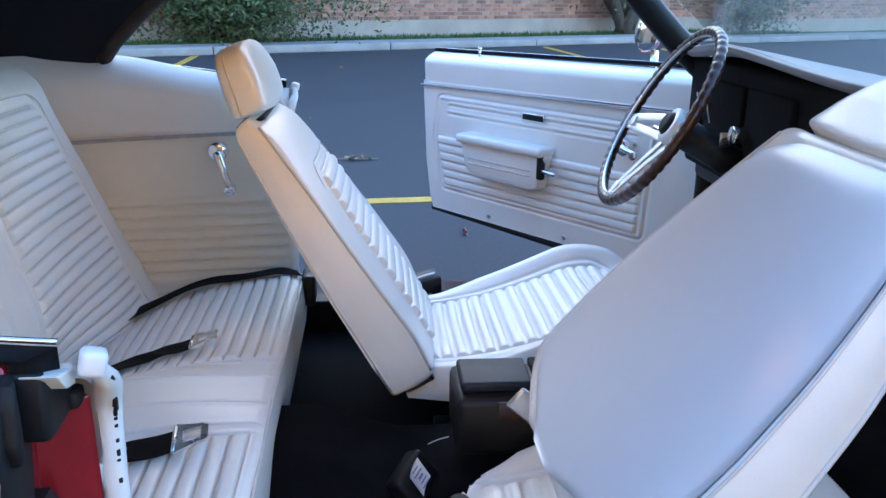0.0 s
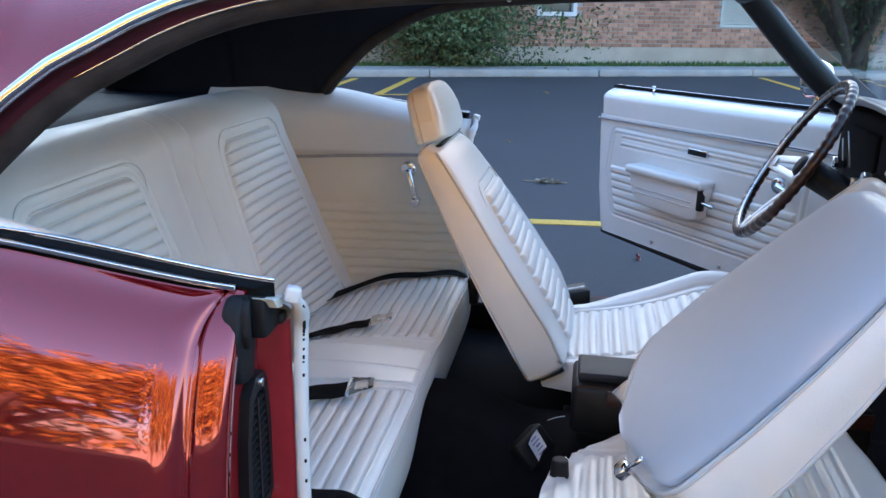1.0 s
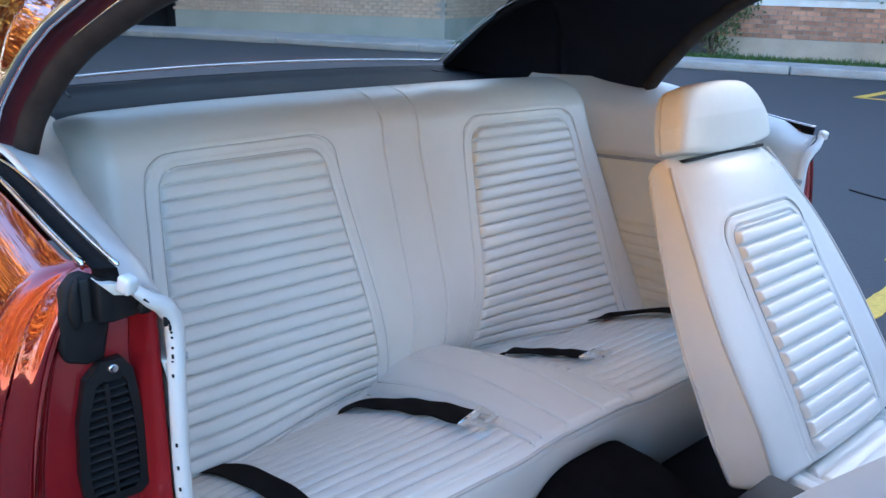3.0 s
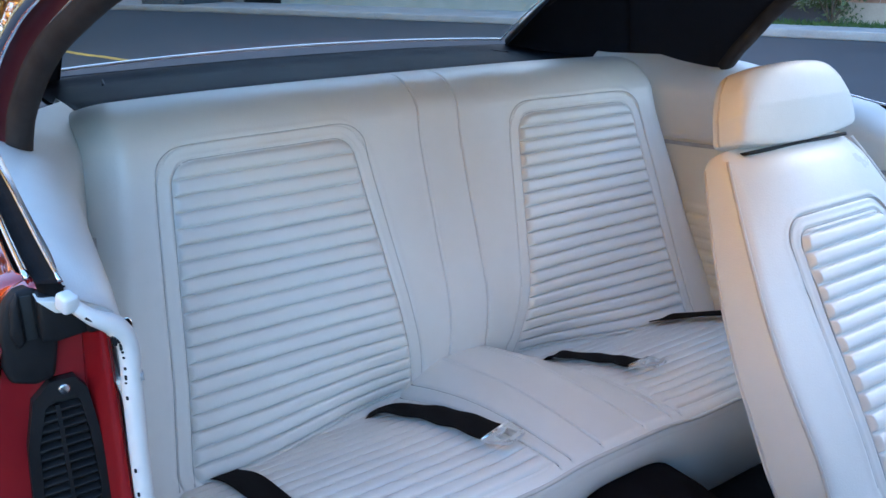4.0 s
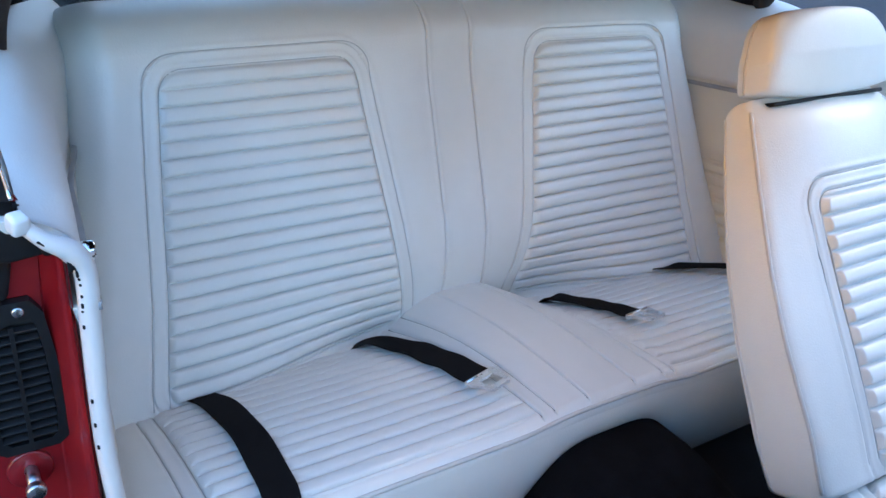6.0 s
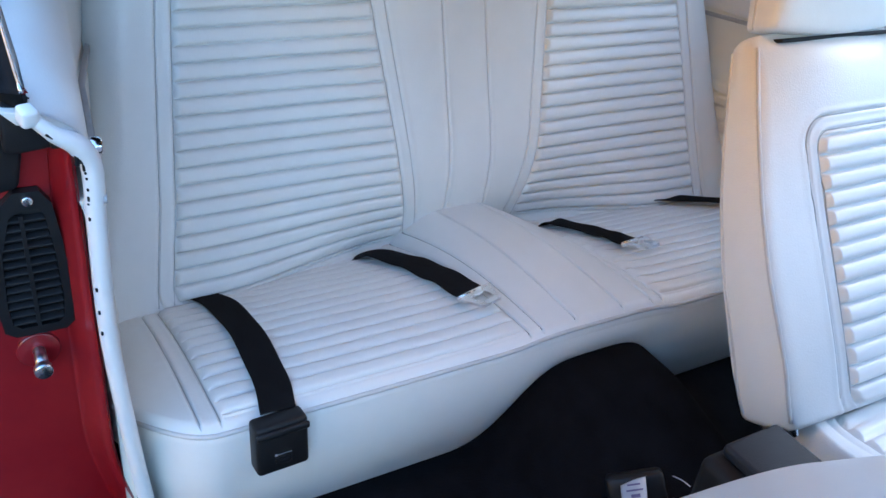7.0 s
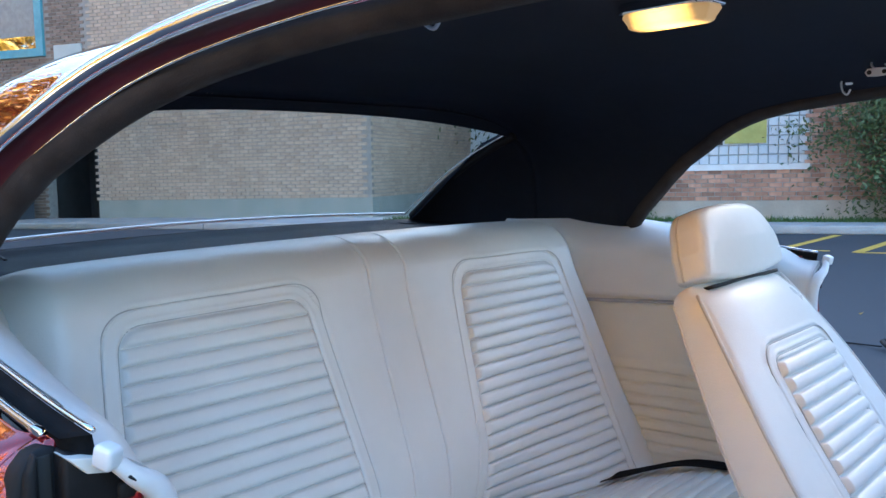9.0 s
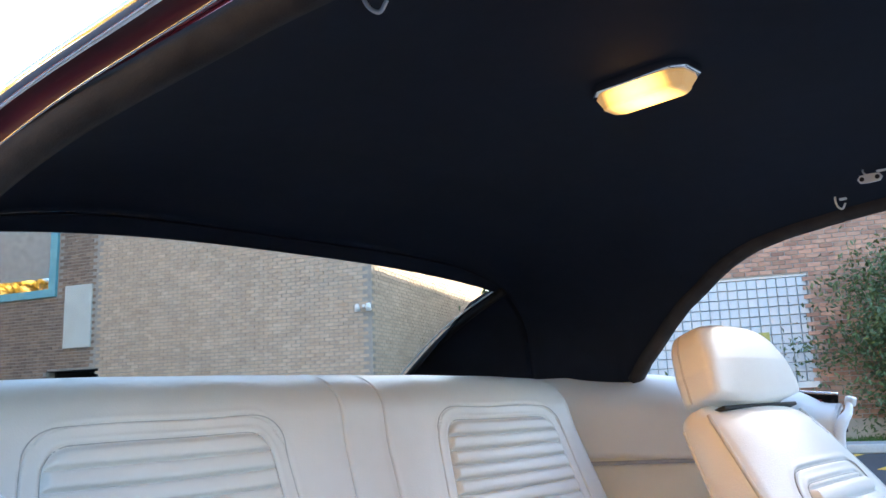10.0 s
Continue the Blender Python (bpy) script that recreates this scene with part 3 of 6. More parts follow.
# ---- plants ----
def leaves(centres, spread, count, size, seed, flat=0.8):
    """Many small folded leaves in clumps round centres."""
    rs = np.random.RandomState(seed)
    c = np.asarray(centres)[rs.randint(0, len(centres), count)]
    p = c + rs.normal(0, 1, (count, 3)) * np.array(spread)
    a = rs.normal(0, 1, (count, 3))
    a /= np.linalg.norm(a, axis=1, keepdims=True)
    b = np.cross(a, rs.normal(0, 1, (count, 3)))
    b /= np.linalg.norm(b, axis=1, keepdims=True)
    n = np.cross(a, b)
    s = size * rs.uniform(0.6, 1.3, (count, 1))
    v = np.stack([p - a * s, p + b * s * 0.42 + n * s * 0.12, p + a * s, p - b * s * 0.42 + n * s * 0.12], 1).reshape(-1, 3)
    i = np.arange(count)[:, None] * 4
    f = np.concatenate([i + np.array([[0, 1, 2]]), i + np.array([[0, 2, 3]])]).tolist()
    return v, f


def plant(name, at, height, reach, stems, count, size, leaf, seed, label, category, trunk=0.03, low=0.25):
    """Stems that fork into twigs with leaf clumps at their ends."""
    rs = np.random.RandomState(seed)
    ob = thing(name, tuple(at), label, category)
    at = np.array(at, dtype=float)
    ends, wood = [], []
    for i in range(stems):
        a = rs.uniform(0, 6.28)
        tip = at + np.array([math.cos(a) * reach * rs.uniform(0.1, 0.8), math.sin(a) * reach * rs.uniform(0.1, 0.6), height * rs.uniform(0.55, 0.95)])
        mid = at * 0.55 + tip * 0.45 + np.append(rs.normal(0, 0.06 * height, 2), 0)
        c = curve([at + np.append(rs.normal(0, trunk, 2), 0), mid, tip], 12)
        wood.append(tube(c, np.linspace(trunk, trunk * 0.25, 12), 6))
        for k in range(5):
            b = c[rs.randint(int(12 * low), 12)]
            e = b + rs.normal(0, 1, 3) * np.array([reach * 0.28, reach * 0.28, height * 0.13])
            wood.append(tube(curve([b, (b + e) / 2 + rs.normal(0, 0.03, 3), e], 6), np.linspace(trunk * 0.3, trunk * 0.1, 6), 5))
            ends += [e, (b + e) / 2]
        ends.append(tip)
    part("trunk", joined(*wood), BARK, ob, "thin brown forked stems")
    part("crown", leaves(ends, (reach * 0.16, reach * 0.16, height * 0.07), count, size, seed + 1), leaf, ob, "loose leaves with gaps", smooth=False)
    return ob


plant("shrub", street(1.45, -0.55, 0.1), 2.85, 2.05, 14, 27000, 0.048, LEAF, 21, "tall loose olive green shrub before the brick wall", "shrub", 0.035)
plant("shrub", street(-3.3, -0.4, 0.1), 1.0, 0.8, 5, 1500, 0.045, LEAF, 22, "low dark green shrub at the wall", "shrub", 0.02)
plant("tree", street(10.1, -0.6, 0.1), 5.0, 2.6, 9, 5000, 0.07, LEAF, 23, "tree with a leaning forked trunk before the brick wall", "tree", 0.13, 0.5)
plant("shrub", street(13.8, -0.5, 0.1), 2.2, 1.6, 7, 3000, 0.06, LEAF, 25, "loose green shrub at the far end of the wall", "shrub", 0.03)
plant("tree", street(-5.4, 3.4, 0.0), 5.5, 2.4, 9, 6000, 0.08, LEAF, 24, "dark green tree in the gap between the buildings", "tree", 0.09, 0.5)
# unseen: x above 5 added for warm bounce, the last for the roof's reflection
for i, (x, y, h) in enumerate(((-9.5, -15, 10.0), (-4.0, -17, 10.5), (0.5, -18, 9.0), (-15, -13, 10.5), (-19.5, -9, 9.5), (-25, -4, 9.0), (5.5, -18.5, 9.5), (10.5, -19, 10.0), (15.5, -20, 9.5), (-14, -1.2, 12.0))):
    plant("tree", (x, y, 0), h, 3.6, 12, 7500, 0.24, LEAF_GOLD, 40 + i, "golden green autumn tree along the lot, out of direct view", "tree", 0.16, 0.35)
solo("low_wall", ([(x, y, z) for z in (0, 0.9) for x, y in ((-30, -13.2), (20, -20.2), (20, -20.5), (-30, -13.5))],
                  [[3, 2, 1, 0], [4, 5, 6, 7], [0, 1, 5, 4], [1, 2, 6, 5], [2, 3, 7, 6], [3, 0, 4, 7]]), STUCCO, "low pale wall under the autumn trees", "wall", kind="structure", smooth=False)


# ---- car shell ----
def belt(x):
    """Height of the belt line along the car."""
    x = np.asarray(x, dtype=float)
    return np.where(x > 0.1, 0.862 + 0.02 * np.clip((x - 0.1) / 1.0, 0, 1), 0.862 + 0.040 * smooth01((0.05 - x) / 0.42))


def arch(x, s=1):
    """Lower edge of the roof over the side opening, at a place along the car."""
    return np.interp(x, [-0.405, -0.39, -0.345, -0.272, -0.225, -0.178, -0.14, -0.104, -0.07, -0.035, 0.03, 0.12, 0.29, 0.57, 0.70],
                     [0.86, 0.896, 0.955, 1.025, 1.062, 1.088, 1.110, 1.127, 1.139, 1.149, 1.160, 1.169, 1.180, 1.190, 1.192])


def roof_top(x):
    return np.interp(x, [-1.0, -0.95, -0.70, -0.60, -0.45, -0.3, -0.1, 0.1, 0.4, 0.55, 0.66], [0.90, 0.935, 1.156, 1.196, 1.224, 1.242, 1.252, 1.256, 1.246, 1.225, 1.20])


def fullness(x):
    """How square the roof's section is: fuller over the rear window."""
    return np.interp(x, [-0.62, -0.30], [4.0, 3.0])


def roof_half(x):
    return np.interp(x, [-0.97, -0.70, -0.40, 0.0, 0.66], [0.60, 0.665, 0.70, 0.69, 0.68])


def roof_z(x, y, lift=0.0, wide=0.0, less=0.0):
    half = roof_half(x) + wide
    foot, n = 0.86, fullness(x) - less
    u = np.clip(np.abs(y) / half, 0, 0.9999)
    return foot + (roof_top(x) + lift - foot) * (1 - u**n) ** (1 / n)


def roof_y(x, z, lift=0.0, wide=0.0, less=0.0):
    """How far out the roof is at a height."""
    half = roof_half(x) + wide
    n = fullness(x) - less
    t = np.clip((z - 0.86) / (roof_top(x) + lift - 0.86), 0, 1)
    return half * (1 - t**n) ** (1 / n)


def roof_sheet(xs, floor, lift, wide, start=None, side=0, nv=60, less=0.0):
    """Roof surface between stations; floor(x) gives the height at which its sides end."""
    rows = []
    for x in xs:
        ye = roof_y(x, floor(x, 1), lift, wide, less)
        if side == 0:
            t = np.linspace(-1, 1, nv)
            a = np.sign(t) * np.abs(t) ** 0.75 * 0.999
            low = np.where(t < 0, floor(x, -1), floor(x, 1))
            yy = a * np.where(t < 0, roof_y(x, floor(x, -1), lift, wide, less), ye)
            zz = np.maximum(roof_z(x, yy, lift, wide, less), low)
            zz[0], zz[-1] = low[0], low[-1]
        else:
            y0 = start(x)
            t = np.linspace(0, 1, nv) ** 0.6
            yy = y0 + (ye - y0) * t
            zz = np.maximum(roof_z(x, yy, lift, wide, less), floor(x, 1))
            zz[-1] = floor(x, 1)
            yy = side * yy
        rows.append(np.stack([np.full(nv, x), yy, zz], -1))
    R = np.array(rows)
    return R[..., 0], R[..., 1], R[..., 2]


car = thing("car", (0.0, 0.0, 0.0), "red two-door hardtop car with open doors, parked on the asphalt", "car")
xs = np.concatenate([np.linspace(-0.62, -0.41, 14), np.linspace(-0.40, 0.05, 40), np.linspace(0.08, 0.66, 16)])


def floor_in(x, s):
    return float(arch(x, s)) if x > -0.40 else 0.866


part("headliner", shell(*roof_sheet(xs, floor_in, 0, 0, nv=81), 0.006, flip=True), BLACK_CLOTH, car, "taut black cloth headliner")
for s in (1, -1):
    xr = np.linspace(-0.96, -0.62, 18)
    part("sail_panel", shell(*roof_sheet(xr, lambda x, s_: 0.866, 0, 0, lambda x: np.interp(x, [-0.96, -0.62], [0.548, 0.556]), s, 24), 0.006, flip=s > 0), BLACK_CLOTH, car, "black cloth pillar panel")


xo = np.concatenate([np.linspace(-0.66, -0.41, 14), np.linspace(-0.40, 0.05, 40), np.linspace(0.08, 0.70, 16)])
part("roof", shell(*roof_sheet(xo, lambda x, s: max(float(arch(x, s)) + 0.015, 0.905) if x > -0.40 else 0.905, 0.035, 0.035, nv=81, less=0.2), 0.008, flip=False), RED, car, "glossy red roof skin")
for s in (1, -1):
    xr = np.linspace(-1.02, -0.66, 16)
    part("rear_pillar", shell(*roof_sheet(xr, lambda x, s_: 0.90, 0.035, 0.035, lambda x: np.interp(x, [-1.02, -0.64], [0.592, 0.606]), s, 24, less=0.2), 0.008, flip=s < 0), RED, car, "glossy red rear pillar skin")

# edge of the side opening: bright drip moulding, painted channel, weatherstrip
for s in (1, -1):
    ax = np.concatenate([np.linspace(-0.378, -0.05, 40), np.linspace(-0.03, 0.66, 30)])
    az = arch(ax, s)
    ay = roof_y(ax, az, 0.035, 0.035, 0.2)
    part("drip_moulding", tube(np.stack([ax - 0.010, s * (ay + 0.006), az + 0.024], -1), 0.0085, 12), CHROME, car, "bright chrome drip moulding")
    part("channel", shell(*[np.stack([a, b], 1) for a, b in ((ax - 0.006, ax + 0.004), (s * (ay + 0.008), s * (ay - 0.014)), (az + 0.018, az + 0.006))], 0.004, flip=s < 0), MAROON, car, "dark maroon painted channel")
    part("channel_lip", tube(np.stack([ax + 0.002, s * (ay - 0.012), az + 0.0065], -1), 0.0016, 6), CHROME, car, "thin bright lip")
    part("weatherstrip", tube(np.stack([ax + 0.004, s * (roof_y(ax, az) + 0.009), az + 0.002], -1), 0.0165, 14), RUBBER_WORN, car, "worn black rubber weatherstrip")

# rear window: pane, bright reveal moulding
wy = np.linspace(-1, 1, 41)
v = np.linspace(0, 1, 12)
VY, VV = np.meshgrid(wy, v, indexing="ij")
bx = -0.965 - 0.035 * (1 - VY**2)
tx = -0.628 - 0.045 * (1 - VY**2)
RWX = bx + (tx - bx) * VV
RWY = VY * (0.546 + 0.012 * VV)
bz = 0.934 + 0.012 * (1 - VY**2)
tz = 1.133 + 0.044 * (1 - np.abs(VY) ** 2.5)
RWZ = bz + (tz - bz) * VV + 0.02 * np.sin(np.pi * VV)
# headliner edge over the rear window
HU, HV = np.meshgrid(np.linspace(-1, 1, 41), np.linspace(0, 1, 8), indexing="ij")
HLX = -0.62 + (tx[:, :1] + 0.004 + 0.62) * HV
HLY = HU * 0.558
HLZ = roof_z(HLX * 0 - 0.62, HLY) * (1 - HV) + (tz[:, :1] - 0.004) * HV
part("headliner_edge", shell(HLX, HLY, HLZ, 0.006, flip=False), BLACK_CLOTH, car, "black cloth edge of the headliner")
pane = part("rear_window", shell(RWX, RWY, RWZ, 0.004), GLASS, car, "clear curved rear window")
pane.data.set_sharp_from_angle(angle=0.7)
pane.visible_shadow = False
part("window_moulding", tube(np.stack([RWX[:, 0], RWY[:, 0], RWZ[:, 0] + 0.004], -1), 0.0042, 8), SATIN, car, "bright chrome moulding")
for c in (0, -1):
    part("window_moulding", tube(np.stack([RWX[c], RWY[c], RWZ[c]], -1), 0.0022, 8), SATIN, car, "bright chrome moulding")
part("window_seal", tube(np.stack([RWX[:, -1] + 0.004, RWY[:, -1], RWZ[:, -1] + 0.002], -1), 0.008, 8), RUBBER, car, "black seal")
for s in (1, -1):
    part("window_seal", tube(np.stack([RWX[-1] + 0.016, s * np.abs(RWY[-1]) + s * 0.012, RWZ[-1] - 0.004], -1), 0.010, 8), RUBBER, car, "thick black seal")

# shelf under the rear window
SX, SY = np.meshgrid(np.linspace(-0.985, -0.50, 24), np.linspace(-0.605, 0.605, 60), indexing="ij")
SY = SY * (1 - 0.085 * smooth01((SX + 0.74) / 0.16))
SZ = 0.910 + 0.012 * (1 - (SY / 0.66) ** 2) - 0.045 * smooth01((SX + 0.70) / 0.12) + 0.008 * smooth01((-0.90 - SX) / 0.05)
part("parcel_shelf", shell(SX, SY, SZ, 0.01), SHELF, car, "dark blue black moulded shelf")
for y in (-0.47, 0.47):
    part("shelf_seam", tube(curve([(-0.945, y, 0.918), (-0.93, y * 1.01, 0.917), (-0.86, y * 1.04, 0.915)], 10), 0.003, 6), RUBBER, car)
    part("shelf_stud", cyl((-0.66, y * 1.10, 0.904), (-0.66, y * 1.10, 0.914), 0.003, 10), RUBBER, car)


# outer quarter panels and lower body
SECTION = curve([(0.772, 0.862, 0), (0.797, 0.853, 0), (0.823, 0.830, 0), (0.849, 0.788, 0), (0.873, 0.72, 0), (0.893, 0.62, 0), (0.905, 0.46, 0), (0.90, 0.32, 0), (0.87, 0.24, 0)], 121)
for _ in range(30):
    SECTION[1:-1] = (SECTION[:-2] + 2 * SECTION[1:-1] + SECTION[2:]) / 4


def quarter(x, q):
    """Outer body section at x: q runs from the belt to the sill."""
    y = np.interp(q, np.linspace(0, 1, 121), SECTION[:, 0])
    z = np.interp(q, np.linspace(0, 1, 121), SECTION[:, 1])
    rise = belt(x) - 0.862
    return y + 0.02 * smooth01((-x - 0.1) / 0.9), z + rise * np.clip(1 - q * 1.3, 0, 1) - 0.17 * smooth01((-x - 0.75) / 1.2) * np.clip(1 - q * 1.3, 0, 1)


qq = np.linspace(0, 1, 90)
for s in (1, -1):
    back_off = 0.035 if s > 0 else 0.030
    qx = np.concatenate([np.linspace(-2.05, -0.45, 30), np.linspace(-0.43, -0.03, 34), np.linspace(-0.026, 0.0, 8)])
    QX, QQ = np.meshgrid(qx, qq, indexing="ij")
    back_q = back_off * (1 if s > 0 else 0.45 + 0.55 * smooth01(QQ / 0.3))
    a, b = quarter(QX, QQ)
    # roll the front edge into the jamb
    roll = np.clip((QX + 0.03) / 0.03, 0, 1)
    a = a - 0.022 * (1 - np.sqrt(np.maximum(0, 1 - roll**2)))
    # wheel opening
    part("quarter_panel", shell(QX - back_q * smooth01((QX + 0.4) / 0.3), s * a, b, 0.006, flip=s < 0), RED, car, "glossy candy red quarter panel")
    # door jamb face, slightly dished
    JU, JV = np.meshgrid(np.linspace(0, 1, 51), np.linspace(0, 1, 50), indexing="ij")
    ya, za = quarter(np.zeros(50), np.linspace(0, 0.92, 50))
    back_j = back_off * (1 if s > 0 else 0.45 + 0.55 * smooth01(np.linspace(0, 0.92, 50) / 0.3))
    JY = (ya[None, :] - 0.020) * (1 - JU) + JU * (0.708 - 0.03 * smooth01((0.45 - za) / 0.2))[None, :]
    JX = 0.001 + 0.003 * smooth01((JU - 0.03) / 0.10) - 0.010 * smooth01((JU - 0.15) / 0.07) + 0.035 * smooth01((JU - 0.85) / 0.15)
    JX = JX - back_j * (1 - smooth01((JU - 0.02) / 0.14))
    JZ = np.minimum(za[None, :], 0.862 - 0.045 * smooth01((JU - 0.30) / 0.35))
    part("jamb_flange", shell(JX[:13], s * JY[:13], JZ[:13], 0.006, flip=s > 0), RED, car, "glossy red rolled flange")
    part("door_jamb", shell(JX[12:], s * JY[12:], JZ[12:], 0.006, flip=s > 0), RED_JAMB, car, "dusty red painted door jamb")
    # belt strips: bright moulding, black felt channel
    mx_ = np.linspace(-0.42, -0.005, 30)
    part("belt_moulding", band(np.stack([mx_, mx_ * 0 + s * 0.766, belt(mx_) + 0.004], -1), (0, 1, 0), 0.006, 0.006), CHROME, car, "bright belt moulding")
    part("belt_felt", shell(*[np.stack([p, q], 1) for p, q in ((mx_ + 0.02, mx_ + 0.035), (mx_ * 0 + s * 0.762, mx_ * 0 + s * 0.7445), (belt(mx_) + 0.003, belt(mx_) + 0.005))], 0.02, flip=s > 0), FELT, car, "black felt window channel")
    part("belt_lip", tube(np.stack([mx_ + 0.035, mx_ * 0 + s * 0.7435, belt(mx_) + 0.008], -1), 0.0022, 8), CHROME, car, "bright inner lip")
    # sill, front wing and floor pan edges
    part("sill", box((0.55, s * 0.83, 0.25), (1.12, 0.16, 0.12), 0.02), RED_JAMB, car, "red painted door sill")
    part("sill_plate", box((0.55, s * 0.798, 0.314), (1.10, 0.130, 0.010), 0.003), BLACK_PLASTIC, car, "black ribbed sill plate")
    part("kick_carpet", box((0.55, s * 0.741, 0.272), (1.10, 0.014, 0.085), 0.004), CARPET, car, "black carpet on the sill side")
    part("corner_seal", box((-0.008, s * 0.752, 0.850), (0.036, 0.034, 0.015), 0.004), RUBBER, car, "black corner seal")
    WX, WQ = np.meshgrid(np.linspace(1.10, 2.35, 20), qq[::2], indexing="ij")
    a, b = quarter(WX * 0, WQ)
    part("front_wing", shell(WX, s * (a - 0.02 * smooth01((WX - 1.9) / 0.5)), b + 0.02, 0.006, flip=s < 0), RED, car, "glossy red front wing")
HX, HY = np.meshgrid(np.linspace(1.25, 2.40, 16), np.linspace(-0.80, 0.80, 24), indexing="ij")
part("bonnet", shell(HX, HY, 0.895 - 0.03 * (HY / 0.8) ** 2 - 0.06 * smooth01((HX - 1.6) / 0.9), 0.01), RED, car, "long red bonnet")
DX, DY = np.meshgrid(np.linspace(-2.05, -1.0, 16), np.linspace(-0.79, 0.79, 24), indexing="ij")
part("boot_lid", shell(DX, DY, 0.872 - 0.02 * (DY / 0.8) ** 2 - 0.15 * np.clip((-DX - 1.0) / 1.05, 0, 1), 0.01), RED, car, "red boot lid")
part("tail_panel", box((-2.06, 0, 0.49), (0.04, 1.80, 0.42), 0.015), RED, car)
part("nose_panel", box((2.40, 0, 0.58), (0.05, 1.70, 0.52), 0.02), RED, car)
for x in (-1.25, 1.62):
    for s in (1, -1):
        wh = part("wheel", cyl((x, s * 0.64, 0.32), (x, s * 0.86, 0.32), 0.32, 40, bevel=0.03), TYRE, car, "black tyre on a steel wheel")
        part("rim", cyl((x, s * 0.845, 0.32), (x, s * 0.866, 0.32), 0.19, 32, bevel=0.006), STEEL, wh)

# floor: carpet with the tunnel
FX, FY = np.meshgrid(np.linspace(-0.42, 1.30, 90), np.linspace(-0.745, 0.745, 120), indexing="ij")
tun = np.exp(-((np.abs(FY) / 0.165) ** 4))
FZ = 0.235 + tun * (0.152 - 0.055 * smooth01((FX - 0.12) / 0.16) - 0.090 * smooth01((-0.04 - FX) / 0.14)) + 0.03 * smooth01((0.02 - FX) / 0.1) + 0.32 * smooth01((FX - 1.02) / 0.28)
part("carpet", shell(FX, FY, FZ, 0.012), CARPET, car, "black loop carpet over floor and tunnel")
part("bulkhead", box((-0.56, 0, 0.52), (0.02, 1.18, 0.60)), BLACK_PLASTIC, car)
part("firewall", box((1.31, 0, 0.56), (0.02, 1.5, 0.66)), BLACK_PLASTIC, car)

# windscreen, pillars
for s in (1, -1):
    pl = curve([(0.715, s * 0.650, 1.200), (0.835, s * 0.685, 1.075), (0.965, s * 0.715, 0.955), (1.06, s * 0.73, 0.875)], 24)
    pl = pl + np.array([0.045 if s < 0 else 0.0, 0, 0])
    part("windscreen_pillar", tube(pl, 0.026, 10, squash=(1.0, 1.25)), BLACK_PLASTIC, car, "black trimmed windscreen pillar")
    part("pillar_skin", tube(pl + np.array([0.0, s * 0.020, 0.006]), 0.014, 10), RED, car, "red pillar skin")
    part("pillar_moulding", tube(pl + np.array([0.006, s * 0.034, 0.010]), 0.005, 8), CHROME, car, "bright moulding")
part("header_rail", tube(curve([(0.745, -0.645, 1.195), (0.745, -0.3, 1.222), (0.74, 0, 1.226), (0.73, 0.3, 1.222), (0.700, 0.64, 1.195)], 30), 0.024, 10), BLACK_PLASTIC, car, "black header rail")
UY, UV = np.meshgrid(np.linspace(-1, 1, 30), np.linspace(0, 1, 10), indexing="ij")
ws = part("windscreen", shell(0.735 + 0.05 * (1 - UY**2) + UV * (0.40 + 0.12 * (1 - UY**2)), UY * (0.64 + 0.06 * UV), 1.205 + 0.02 * (1 - UY**2) - UV * 0.31, 0.005), GLASS, car, "clear windscreen")
ws.data.set_sharp_from_angle(angle=0.7)
ws.visible_shadow = False
part("cowl", box((1.24, 0, 0.895), (0.16, 1.46, 0.02), 0.006), BLACK_PLASTIC, car)


# ---- inner side panels ----
def trim_y(x, z):
    """Inner face of the rear side panel (driver's side positive)."""
    base = np.interp(x, [-0.62, -0.48, -0.30, 0.06], [0.572, 0.630, 0.668, 0.705])
    up = smooth01((z - 0.70) / 0.18)
    return base - 0.012 + 0.028 * up


